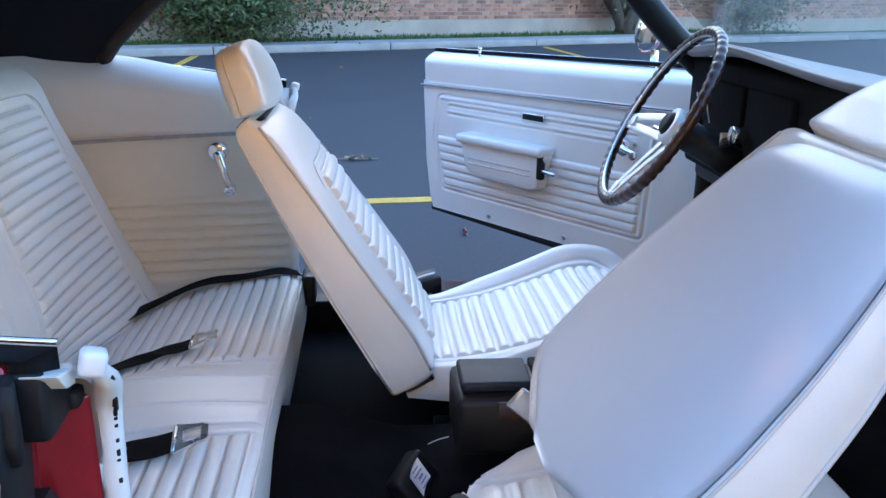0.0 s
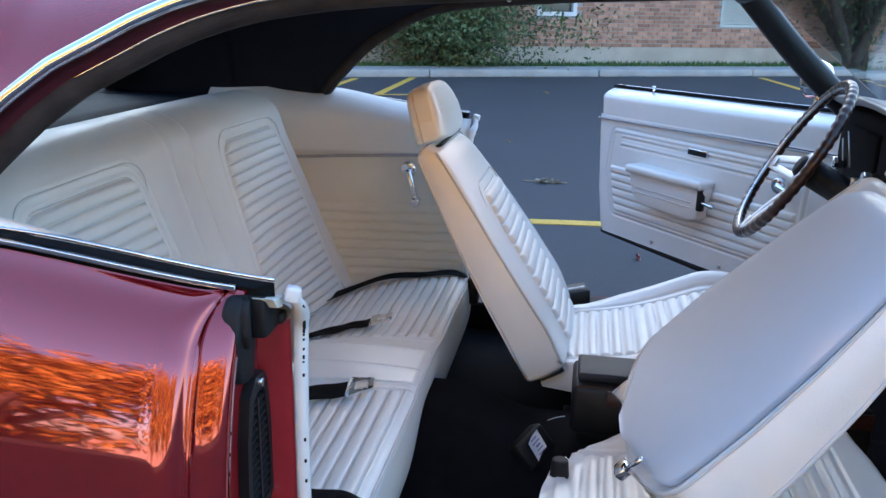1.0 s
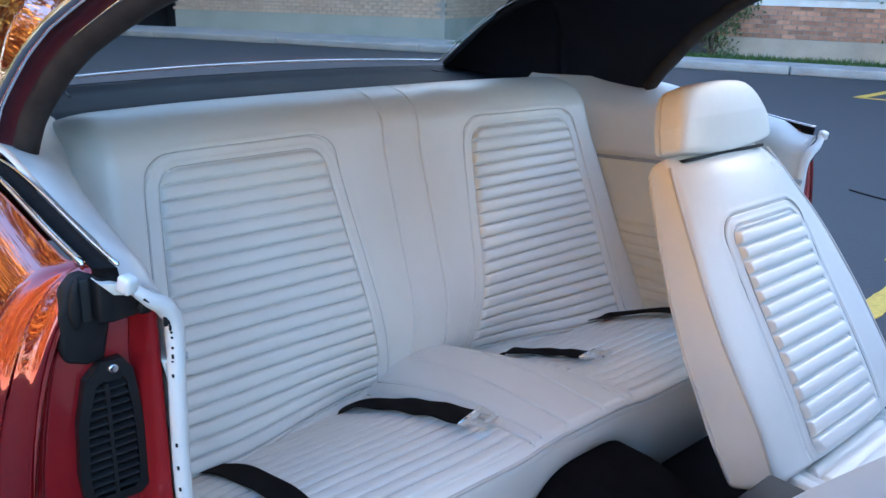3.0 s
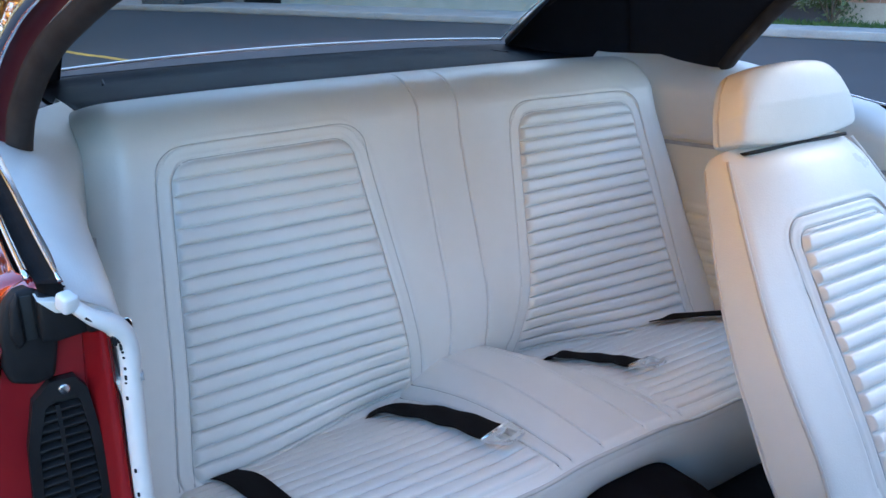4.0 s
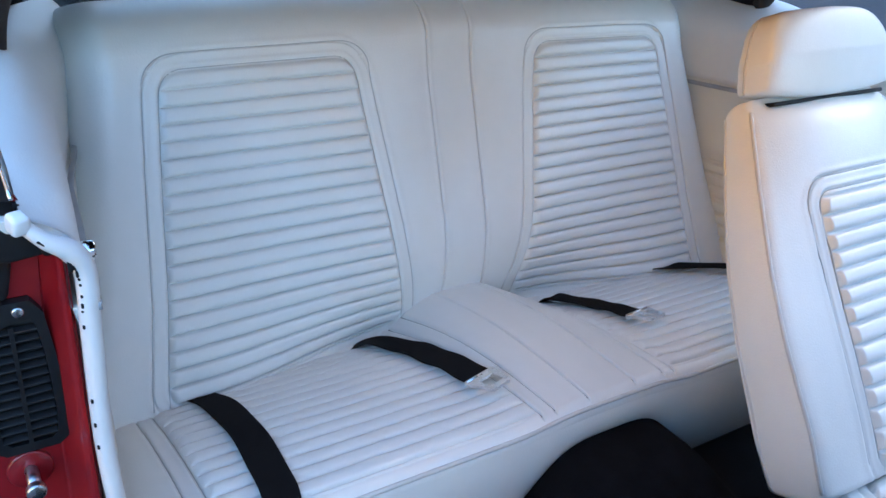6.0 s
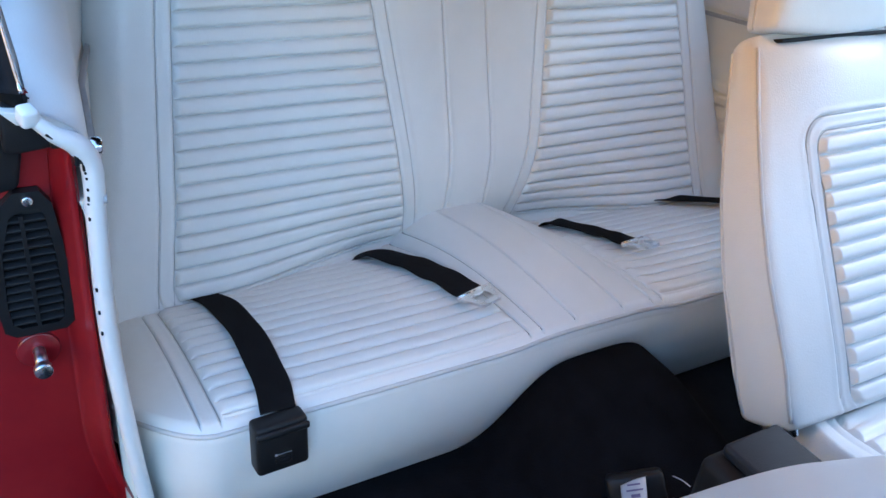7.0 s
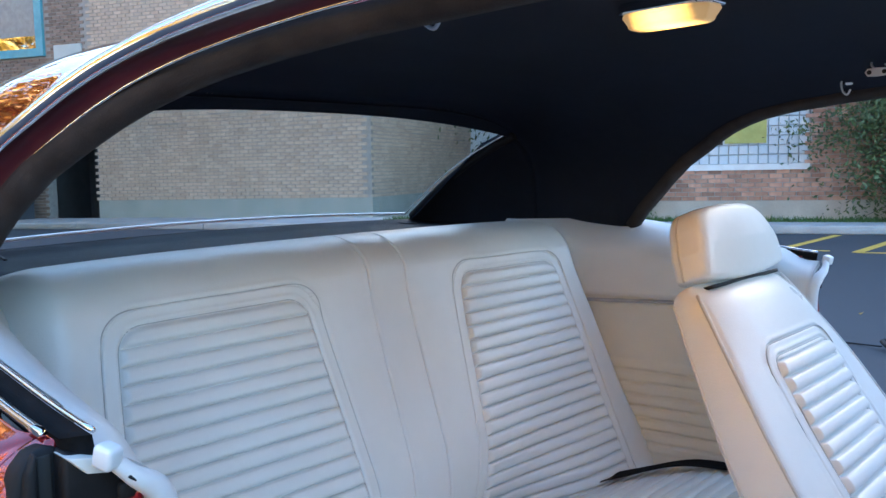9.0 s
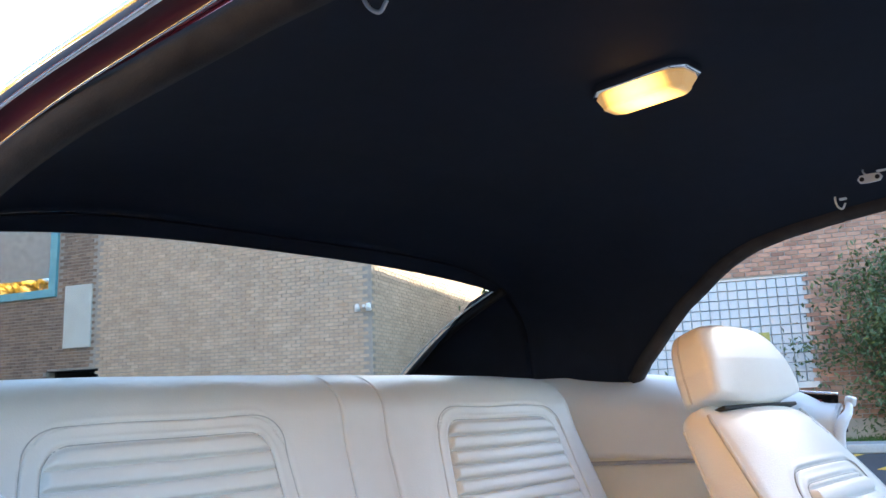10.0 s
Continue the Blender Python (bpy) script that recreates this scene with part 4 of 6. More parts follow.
for s in (1, -1):
    side = thing("side_trim_panel", (-0.2, s * 0.70, 0.26), "ivory vinyl rear side panel with pressed ribs and a bright strip", "trim panel")
    # lower panel with ribs, upper roll
    PX, PZ = np.meshgrid(np.linspace(-0.60, 0.034, 60), np.linspace(0.26, 0.760, 130), indexing="ij")
    ins = panel_sdf(PX + 0.21, PZ, 0.23, 0.23, 0.40, 0.615, 0.015)
    rib = pleats(PZ - 0.40, 0.027, 0.004) * smooth01(-ins / 0.008)
    part("lower_panel", shell(PX, s * (trim_y(PX, PZ) - rib), PZ, 0.012, flip=s < 0), VINYL_PANEL, side)
    UX, UT = np.meshgrid(np.linspace(-0.665, 0.036, 60), np.linspace(0, 1, 30), indexing="ij")
    top = belt(UX) + 0.012 + 0.015 * smooth01((-0.15 - UX) / 0.25) - 0.020 * smooth01((UX + 0.045) / 0.06)
    UZ = 0.757 + (top - 0.757) * np.sin(UT * np.pi / 2) ** 0.9
    UYv = trim_y(UX, 0.79) - 0.010 + (0.748 - trim_y(UX, 0.79)) * smooth01((UT - 0.35) / 0.65) * np.interp(UX, [-0.63, -0.40], [0.25, 1.0])
    part("upper_panel", shell(UX, s * UYv, UZ, 0.010, flip=s < 0), VINYL, side)
    cx = np.linspace(-0.50, 0.045, 20)
    part("bright_strip", band(np.stack([cx, s * (trim_y(cx, 0.75) - 0.008), 0.745 + 0.034 * (cx + 0.47)], -1), (0, 0, 1), 0.008, 0.007), GREY_TRIM, side, "dull bright strip")
    part("groove", band(np.stack([cx, s * (trim_y(cx, 0.765) - 0.001), 0.723 + 0.034 * (cx + 0.47)], -1), (0, 0, 1), 0.003, 0.003), GREY_TRIM, side, "thin bright line")
    # white edge roll at the front of the panel
    wl = curve([(0.048, s * 0.742, 0.856), (0.050, s * 0.725, 0.838), (0.044, s * 0.705, 0.821), (0.039, s * 0.695, 0.795), (0.038, s * 0.697, 0.73), (0.038, s * 0.699, 0.60), (0.037, s * 0.690, 0.45), (0.036, s * 0.678, 0.31), (0.036, s * 0.676, 0.27)], 90)
    part("edge_roll", tube(wl, np.interp(np.linspace(0, 1, 90), [0, 0.1, 0.25, 0.6, 1], [0.006, 0.007, 0.0105, 0.0095, 0.009]), 14), TRIM_WHITE, side, "white edge roll with chipped black marks")
    rs = np.random.RandomState(9)
    for i in range(13):
        k = 25 + i * 2 + (i > 9) * 6
        c = wl[k] + np.array([0.0066, s * 0.0068, rs.uniform(-0.004, 0.004)])
        h_ = (0.018, 0.014, 0.008, 0.009)[i] if i < 4 else rs.uniform(0.002, 0.006)
        part("chip", box(c, (0.003, 0.0042 if i < 3 else 0.0026, h_), 0.001), RUBBER, side, "black chip in the white edge")
    part("chip", box(wl[9] + np.array([0.005, 0, -0.003]), (0.004, 0.008, 0.003), 0.001, 2, pose(0, 0, 0, s * 40, 0, 0)), RUBBER, side, "black chip in the white edge")
    part("end_cap", box((0.050, s * 0.743, 0.857), (0.017, 0.016, 0.018), 0.004, 3, pose(0, 0, 0, 0, 15, -s * 20)), TRIM_WHITE, side, "white plastic corner cap")
    # window winder
    if s < 0:
        part("winder_boss", cyl((-0.03, s * 0.690, 0.785), (-0.03, s * 0.674, 0.785), 0.010, 20, bevel=0.003), CHROME, side, "chrome winder")
    else:
        cr = part("winder_boss", cyl((-0.124, s * 0.685, 0.719), (-0.124, s * 0.655, 0.719), 0.022, 24, bevel=0.004), CHROME, side, "chrome winder")
        part("winder_arm", tube(curve([(-0.124, s * 0.652, 0.719), (-0.112, s * 0.643, 0.680), (-0.100, s * 0.645, 0.642)], 12), np.linspace(0.011, 0.008, 12), 10), CHROME, cr)
        part("winder_knob", cyl((-0.098, s * 0.650, 0.637), (-0.098, s * 0.617, 0.635), 0.013, 16, bevel=0.003), CHROME, cr)

    # parts of the jamb: louvred vent, rubber block, striker, screws
    if s > 0:
        continue
    vent = thing("jamb_vent", (0.02, s * 0.755, 0.50), "black louvred plastic vent on the red door jamb", "vent")
    vo = [(s * a, b) for a, b in ((0.742, 0.765), (0.764, 0.765), (0.782, 0.748), (0.793, 0.700), (0.797, 0.640), (0.794, 0.608), (0.784, 0.600), (0.736, 0.600), (0.727, 0.608), (0.724, 0.640), (0.727, 0.705), (0.732, 0.750))]
    vi = [(s * a, b) for a, b in ((0.744, 0.746), (0.762, 0.746), (0.772, 0.738), (0.783, 0.698), (0.787, 0.640), (0.785, 0.616), (0.778, 0.610), (0.742, 0.610), (0.736, 0.616), (0.734, 0.640), (0.736, 0.703), (0.740, 0.738))]
    part("frame", bars_plate(vo, vi, -0.006, 0.012, 0), BLACK_PLASTIC, vent, smooth=False)
    part("backing", prism(vo, -0.007, 0.0020, 0), DARK_GAP, vent, smooth=False)
    for i in range(13):
        z = 0.616 + i * 0.0099
        hi_ = np.interp(z, [0.61, 0.64, 0.698, 0.738], [0.785, 0.787, 0.783, 0.772])
        lo_ = np.interp(z, [0.61, 0.64, 0.703, 0.738], [0.736, 0.734, 0.736, 0.740])
        part("slat", box((0.0075, s * (lo_ + hi_) / 2, z), (0.008, hi_ - lo_, 0.0030), 0.0008, 1, pose(0, 0, 0, 0, 30, 0)), BLACK_PLASTIC, vent, smooth=False)
    part("spine", box((0.010, s * 0.761, 0.675), (0.005, 0.004, 0.13)), BLACK_PLASTIC, vent, smooth=False)
    part("screw", cyl((0.005, s * 0.753, 0.756), (0.016, s * 0.753, 0.756), 0.0055, 12, bevel=0.0015), STEEL, vent, "steel screw head")
    seal = thing("jamb_rubber_block", (0.015, s * 0.785, 0.772), "black rubber window stop block on the door jamb", "rubber block")
    part("block", prism([(s * a, b) for a, b in ((0.764, 0.862), (0.780, 0.860), (0.791, 0.848), (0.799, 0.822), (0.801, 0.787), (0.796, 0.771), (0.776, 0.764), (0.758, 0.767), (0.750, 0.803), (0.752, 0.850))], -0.012, 0.010, 0, 0.005), RUBBER, seal)
    part("lip", prism([(s * a, b) for a, b in ((0.722, 0.842), (0.764, 0.860), (0.766, 0.812), (0.752, 0.810), (0.724, 0.813), (0.714, 0.820))], 0.000, 0.026, 0, 0.004), RUBBER, seal)
    part("wing", prism([(s * a, b) for a, b in ((0.778, 0.861), (0.786, 0.848), (0.790, 0.822), (0.785, 0.806), (0.778, 0.812))], 0.004, 0.017, 0, 0.003), RUBBER, seal)
    part("slot", box((0.0095, s * 0.772, 0.834), (0.004, 0.010, 0.044), 0.001), DARK_GAP, seal, "dark slot")
    part("stop_tip", box((0.022, s * 0.718, 0.820), (0.018, 0.018, 0.014), 0.004), RUBBER, seal)
    part("bracket", prism([(s * a, b) for a, b in ((0.737, 0.851), (0.766, 0.858), (0.752, 0.843), (0.738, 0.840))], 0.012, 0.036, 0, 0.001), VINYL_PANEL, seal, "cream bracket edge", smooth=False)
    strk = thing("door_striker", (0.01, s * 0.766, 0.548), "steel door striker pin with red paint at its base", "striker")
    part("washer", cyl((-0.008, s * 0.766, 0.572), (0.004, s * 0.766, 0.572), 0.022, 24, bevel=0.002), RED_JAMB, strk, "red painted washer")
    part("pin", cyl((-0.002, s * 0.766, 0.572), (0.034, s * 0.766, 0.571), 0.0065, 16), STEEL, strk)
    part("head", cyl((0.032, s * 0.766, 0.571), (0.042, s * 0.766, 0.571), 0.0095, 16, bevel=0.002), STEEL, strk)
    for z in (0.796, 0.777):
        solo("jamb_screw", cyl((-0.008, s * 0.7225, z), (0.0005, s * 0.7225, z), 0.0026, 8), RUBBER, "small dark screw hole in the red jamb", "screw")


# ---- rear seat ----
rear = thing("rear_seat", (-0.2, 0, 0.25), "white pleated vinyl rear bench seat with two sculpted places", "seat")


def back_line(q):
    """Side view of the rear seat back: q metres up from its foot along the face."""
    L = 0.533
    flat = np.minimum(q, L)
    x = -0.282 - 0.322 * flat 
    z = 0.375 + 0.947 * flat
    a = np.clip((q - L) / 0.085, 0, 2.2)
    r = 0.085
    t0 = math.atan2(0.947, -0.322)
    x = x + r * (np.sin(t0 + a) - math.sin(t0)) * 1.25
    z = z - r * (np.cos(t0 + a) - math.cos(t0))
    return x, z


NU, NV = 340, 820
par = dense([-7, -5.3, -5, -3, -2.7, -0.7, 0.7, 2.7, 3, 5, 5.3, 7], NU, 0.07, 9.0)
bq = np.linspace(-0.045, 0.533 + 0.16, NV)
wid1 = np.interp(bq, [0, 0.10, 0.48, 0.70], [0.692, 0.682, 0.620, 0.608])
half1 = np.interp(bq, [0.0, 0.04, 0.17, 0.30, 0.49], [0.220, 0.215, 0.194, 0.1795, 0.157])
lean1 = 0.044 + 0 * bq
BY = knots(par, [-7, -5.3, -5, -3, -2.7, -0.7, 0.7, 2.7, 3, 5, 5.3, 7], [-wid1, -0.366 - half1, -0.342 - half1, -0.342 + half1, -0.318 + half1, -lean1, lean1, 0.318 - half1, 0.342 - half1, 0.342 + half1, 0.366 + half1, wid1])
BQ = np.broadcast_to(bq, BY.shape)
BV = BY / wid1
x0, z0 = back_line(BQ)
# the foot tucks back beside the raised middle of the cushion
x0 = x0 - 0.085 * np.clip((0.22 - BQ) / 0.22, 0, 1) ** 2 * (1 - smooth01((np.abs(BY) - 0.12) / 0.38))
d = np.zeros_like(BY)
# sculpted places, middle channel
d -= 0.016 * bump((np.abs(BY) - 0.34), 0.20) * smooth01((0.60 - BQ) / 0.2)
d -= 0.012 * bump(BY, 0.085) * smooth01((0.56 - BQ) / 0.1)
for c in (-1, 1):
    d -= 0.0048 * bump(BY - c * lean1, 0.0014)
    d += 0.0012 * bump(np.abs(BY - c * lean1) - 0.005, 0.003)
for s in (1, -1):
    mid = s * 0.342
    qx = np.abs(BY - mid) - half1 + 0.035
    qy = np.maximum(BQ - 0.507, 0.004 - BQ) + 0.035
    sd_ = np.minimum(np.maximum(qx, qy), 0) + np.hypot(np.maximum(qx, 0), np.maximum(qy, 0)) - 0.035
    d += pleats(BQ - 0.0146, 0.0258, 0.0080) * smooth01(-sd_ / 0.010) ** 0.7
    d -= 0.0040 * bump(sd_, 0.0014)
    d += 0.0014 * bump(sd_ - 0.006, 0.0035)
    d -= 0.0040 * bump(sd_ - 0.024, 0.0014)
    d += 0.0010 * bump(sd_ - 0.030, 0.0040)
# rolled ends and lower ends of the top
edge = np.clip((np.abs(BV) - 0.90) / 0.10, 0, 1)
d -= 0.075 * edge**2.2 * (0.2 + 0.8 * smooth01((BQ - 0.02) / 0.22))
tilt = np.array([0.947, 0.322])
drop = 0.010 * np.abs(BV) ** 3.5 * smooth01((BQ - 0.35) / 0.2)
rs = np.random.RandomState(3)
soft = sum(rs.uniform(-1, 1) * 0.0007 * np.sin(BY * rs.uniform(6, 22) + rs.uniform(0, 6)) * np.sin(BQ * rs.uniform(8, 26) + rs.uniform(0, 6)) for _ in range(6))
top_soft = 0.003 * np.sin(BY * 31 + 1.3) * bump(BQ - 0.56, 0.06)
d = d + soft + top_soft
part("seat_back", grid(x0 + d * tilt[0], BY, z0 + d * tilt[1] - drop), VINYL, rear, "pleated white vinyl back rest")
BX_, BZ_ = x0 + d * tilt[0], z0 + d * tilt[1] - drop


def on_back(ys, qs):
    """Points of the sewn face at places across and up it."""
    out = []
    for y, q in zip(ys, qs):
        j = int(round((q - bq[0]) / (bq[-1] - bq[0]) * (len(bq) - 1)))
        i = int(np.argmin(np.abs(BY[:, j] - y)))
        out.append((BX_[i, j] + 0.0006, BY[i, j], BZ_[i, j] + 0.0002))
    return np.array(out)


def panel_path(mid, half, off, q_top, rad, q_low):
    """Border of a pleated place, offset outwards, from foot to foot over its top: across, up."""
    up = np.linspace(q_low, q_top + off - rad, 60)
    arc = np.linspace(0, np.pi / 2, 10)[1:-1]
    ht = float(half(q_top - rad + 0.01)) + off
    left = [(-(float(half(q)) + off), q) for q in up]
    la = [(-ht + rad - rad * math.cos(t), q_top + off - rad + rad * math.sin(t)) for t in arc]
    one = left + la + [(-ht + rad, q_top + off)]
    ys = [p[0] for p in one] + list(np.linspace(-ht + rad, ht - rad, 40)[1:-1]) + [-p[0] for p in one[::-1]]
    qs = [p[1] for p in one] + [q_top + off] * 38 + [p[1] for p in one[::-1]]
    return np.array(ys) + mid, np.array(qs)


def soften(p, n=2):
    p = np.array(p, dtype=float)
    for _ in range(n):
        p[1:-1] = (p[:-2] + 2 * p[1:-1] + p[2:]) / 4
    return p


for s in (1, -1):
    for off in (0.0, 0.024):
        ys, qs = panel_path(s * 0.342, lambda q: np.interp(q, bq, half1), off, 0.507, 0.035 + off * 0.6, 0.012)
        part("seam", tube(soften(on_back(ys, qs), 3), 0.0009, 6), SEAM_SHADE, rear, "thin grey tube painting the shade in a sewn seam")
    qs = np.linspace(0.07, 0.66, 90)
    part("seam", tube(soften(on_back(qs * 0 + s * 0.044, qs), 2), 0.0009, 6), SEAM_SHADE, rear, "thin grey tube painting the shade in a sewn seam")
part("back_shell", box((-0.49, 0, 0.55), (0.06, 1.06, 0.40), 0.02), BLACK_PLASTIC, rear)

NU, NV = 430, 520
SEAMS = (0.046, 0.107, 0.130, 0.588, 0.612)
CV, CQ = np.meshgrid(dense([-1.10] + [-k / 0.678 for k in SEAMS[::-1]] + [k / 0.678 for k in SEAMS] + [1.10], NU, 0.0055, 14.0), np.linspace(0, 1, NV), indexing="ij")
ey = np.clip(np.abs(CV) - 1, 0, 0.1) / 0.1
CY_ = np.sign(CV) * np.minimum(np.abs(CV), 1) * 0.678
CBASE = CY_
ay = np.abs(CY_)
front = 0.066 - 0.085 * np.clip((ay - 0.585) / 0.093, 0, 1) ** 2.4
TOPQ, CORQ = 0.66, 0.76
u = np.clip(CQ / TOPQ, 0, 1)
c = np.clip((CQ - TOPQ) / (CORQ - TOPQ), 0, 1)
f = np.clip((CQ - CORQ) / (1 - CORQ), 0, 1)
R = 0.024
CY_ = CBASE - 0.016 * (1 - u) * (1 - smooth01((ay - 0.20) / 0.25))
hy_ = np.abs(CBASE)
hump = np.exp(-((hy_ / (0.118 + 0.022 * u)) ** 4)) * (0.070 * (1 - u) + 0.010)
zt = 0.347 + 0.097 * u + 0.018 * np.sin(np.pi * u) + hump
CX_ = -0.375 + (front - R + 0.375) * u + R * np.sin(c * np.pi / 2) - 0.030 * f**1.3 + 0.012 * np.sin(np.pi * f)
lowz = 0.238 + 0.122 * np.exp(-((ay / 0.140) ** 4))
zc = zt - R * (1 - np.cos(c * np.pi / 2))
CZ_ = zc * (1 - f) + lowz * f
ins = np.maximum(np.maximum(0.134 - hy_, ay - 0.585), np.maximum(CX_ - front + 0.020, -0.372 - CX_))
pl = pleats(CX_ + 0.345, 0.0275, 0.0078) * smooth01(-ins / 0.010) ** 0.7 * (CQ < CORQ)
seam = np.zeros_like(pl)
for k in SEAMS:
    seam -= (0.0055 if k < 0.14 else 0.0030) * bump(ay - k, 0.0016)
    seam += 0.0012 * bump(np.abs(ay - k) - 0.0045, 0.003)
pl = pl + seam * (1 - smooth01((CQ - TOPQ - 0.02) / 0.03))
CZ_ = CZ_ + pl * (1 - c)
CX_ = CX_ + pl * c * 0.5
side_drop = 0.045 * np.clip((ay - 0.615) / 0.063, 0, 1) ** 2.6 * (1 - f) * (1 - 0.6 * u)
CZ_ = (CZ_ - side_drop) * (1 - ey) + np.minimum(CZ_, 0.29) * ey
CX_ = CX_ - 0.030 * (1 - np.clip(u / 0.03, 0, 1))
part("seat_cushion", grid(CX_, CY_, CZ_), VINYL, rear, "pleated white vinyl cushion with a raised middle")
# dark tubes paint the shade along the cushion seams
for k in SEAMS:
    for s in (1, -1):
        i = int(np.argmin(np.abs(CBASE[:, 0] - s * k)))
        keep = np.where(CQ[i] < TOPQ + 0.022)[0]
        part("seam", tube(soften(np.stack([CX_[i, keep], CY_[i, keep], CZ_[i, keep] + 0.0008], -1)[::4], 2), 0.0019 if k < 0.14 else 0.0006, 6), SEAM_SHADE_DEEP if k < 0.14 else SEAM_SHADE, rear, "thin grey tube painting the shade in a sewn seam")
py = np.linspace(-0.676, 0.676, 120)
pf = 0.066 - 0.085 * np.clip((np.abs(py) - 0.585) / 0.093, 0, 1) ** 2.4
pz = 0.444 + 0.010 * np.exp(-((np.abs(py) / 0.135) ** 5)) - 0.0105 - 0.045 * np.clip((np.abs(py) - 0.615) / 0.063, 0, 1) ** 2.6 * 0.4
part("piping", tube(np.stack([pf - 0.004, py, pz], -1), 0.0034, 8), VINYL_SEAM, rear, "white piping along the front edge")


# ---- front seats ----
def front_seat(name, s, fold, label):
    """s: 1 driver, -1 passenger. fold: whether the back rest is tipped forward."""
    mid = 0.367 if s > 0 else -0.355
    seat = thing(name, (0.55, mid, 0.24), label, "seat", "front bucket seats")
    # cushion
    U, V = np.meshgrid(np.linspace(-1.12, 1.12, 200), np.linspace(0, 1, 220), indexing="ij")
    e = np.clip(np.abs(U) - 1, 0, 0.12) / 0.12
    W = np.interp(V, [0, 0.15, 0.5, 0.8, 1], [0.19, 0.238, 0.250, 0.245, 0.22]) if not fold else np.interp(V, [0, 0.01, 0.03, 0.05, 0.10, 0.15, 0.5, 0.8, 1], [0.095, 0.120, 0.158, 0.190, 0.228, 0.238, 0.250, 0.245, 0.22])
    yy = np.sign(U) * np.minimum(np.abs(U), 1) * W
    t = np.clip(V / 0.74, 0, 1)
    f = np.clip((V - 0.74) / 0.26, 0, 1)
    xr = (0.312 if fold else 0.270) + 0.020 * (np.abs(U) / 1.1) ** 2
    xx = xr + (0.845 - 0.05 * np.clip(np.abs(U), 0, 1) ** 3 - xr) * np.sin(t * np.pi / 2) ** 0.9 + 0.02 * np.sin(np.pi * f) - 0.05 * f
    zz = 0.385 + 0.140 * smooth01(t * 1.1) + 0.012 * np.sin(np.pi * t)
    zz = zz - 0.07 * smooth01((xx - 0.64) / 0.22)
    bol = 0.030 * smooth01((np.abs(U) - 0.62) / 0.25)
    zz = zz + bol * np.sin(np.pi * np.clip(t, 0.1, 0.9)) - 0.05 * np.clip((np.abs(U) - 0.90) / 0.10, 0, 1) ** 2
    ins = panel_sdf(yy, xx, 0.140, 0.160, 0.325, 0.76, 0.04)
    dz = pleats(xx - 0.33, 0.0275, 0.0075) * smooth01(-ins / 0.005) - 0.004 * bump(ins - 0.002, 0.003) + 0.003 * bump(ins - 0.010, 0.005) - 0.003 * bump(ins - 0.022, 0.003)
    zz = (zz + dz) * (1 - f) + (0.36 * f + (zz) * (1 - f)) * f
    zz = zz * (1 - e) + np.minimum(zz, 0.335) * e
    part("seat_cushion", grid(xx, mid + yy, zz), VINYL, seat, "pleated white vinyl cushion")
    part("seat_base", box((0.590, mid, 0.335), (0.42, 0.42, 0.10), 0.02), VINYL_PANEL, seat, "ivory vinyl cushion skirt")
    for a in (-1, 1):
        part("seat_rail", box((0.55, mid + a * 0.19, 0.262), (0.42, 0.035, 0.05), 0.004), BLACK_PLASTIC, seat, "black seat rail")
        if fold:
            part("bump_stop", cyl((0.342, mid + a * 0.083, 0.385), (0.342, mid + a * 0.083, 0.418), 0.017, 18, 0.014, bevel=0.003), RUBBER, seat, "round black rubber stop")
    # back rest frame: foot, way up its back, way forward through it
    if fold:
        foot, up = Vector((0.425, mid, 0.527)), Vector((0.665, 0, 0.747))
    else:
        foot, up = Vector((0.245, mid, 0.378)), Vector((-0.492, 0, 0.870))
    up.normalize()
    fwd = Vector((up.z, 0, -up.x))
    M = Matrix(((fwd.x, 0, up.x, foot.x), (0, 1, 0, foot.y), (fwd.z, 0, up.z, foot.z), (0, 0, 0, 1)))
    m = 300
    Lb = 0.535
    tt = np.linspace(0, 1, m)
    q = Lb * (0.5 - 0.5 * np.cos(np.pi * tt)) * 0.30 + Lb * tt * 0.70
    w = np.interp(q, [0, 0.05, 0.20, 0.30, 0.38, 0.46, 0.50, 0.535], [0.236, 0.245, 0.243, 0.230, 0.211, 0.186, 0.172, 0.158])
    w = np.convolve(np.pad(w, 12, mode="edge"), np.ones(25) / 25, "valid")
    if fold:
        w = w * foot_round(q)
    side_d = np.interp(q, [0, 0.08, 0.21, 0.36, 0.48, 0.535], [0.094, 0.104, 0.091, 0.076, 0.058, 0.048])
    side_d = np.convolve(np.pad(side_d, 15, mode="edge"), np.ones(31) / 31, "valid")
    mid_d = np.interp(q, [0, 0.126, 0.36, 0.44, 0.50, 0.535], [0.098, 0.094, 0.094, 0.092, 0.080, 0.066])
    mid_d = np.convolve(np.pad(mid_d, 15, mode="edge"), np.ones(31) / 31, "valid")
    th = side_d
    pw = np.interp(q, [0.03, 0.36], [0.122, 0.112])
    fp = dense([-1, -0.75, 0.75, 1], 150, 0.06, 3.0)
    n_f = len(fp)
    FYl = np.array([np.interp(fp, [-1, -0.75, 0.75, 1], [-w[j], -pw[j], pw[j], w[j]]) for j in range(m)]).T
    qf = np.broadcast_to(q, FYl.shape)
    ins = panel_sdf(FYl, qf, 0.122, 0.113, 0.012, 0.385, 0.026)
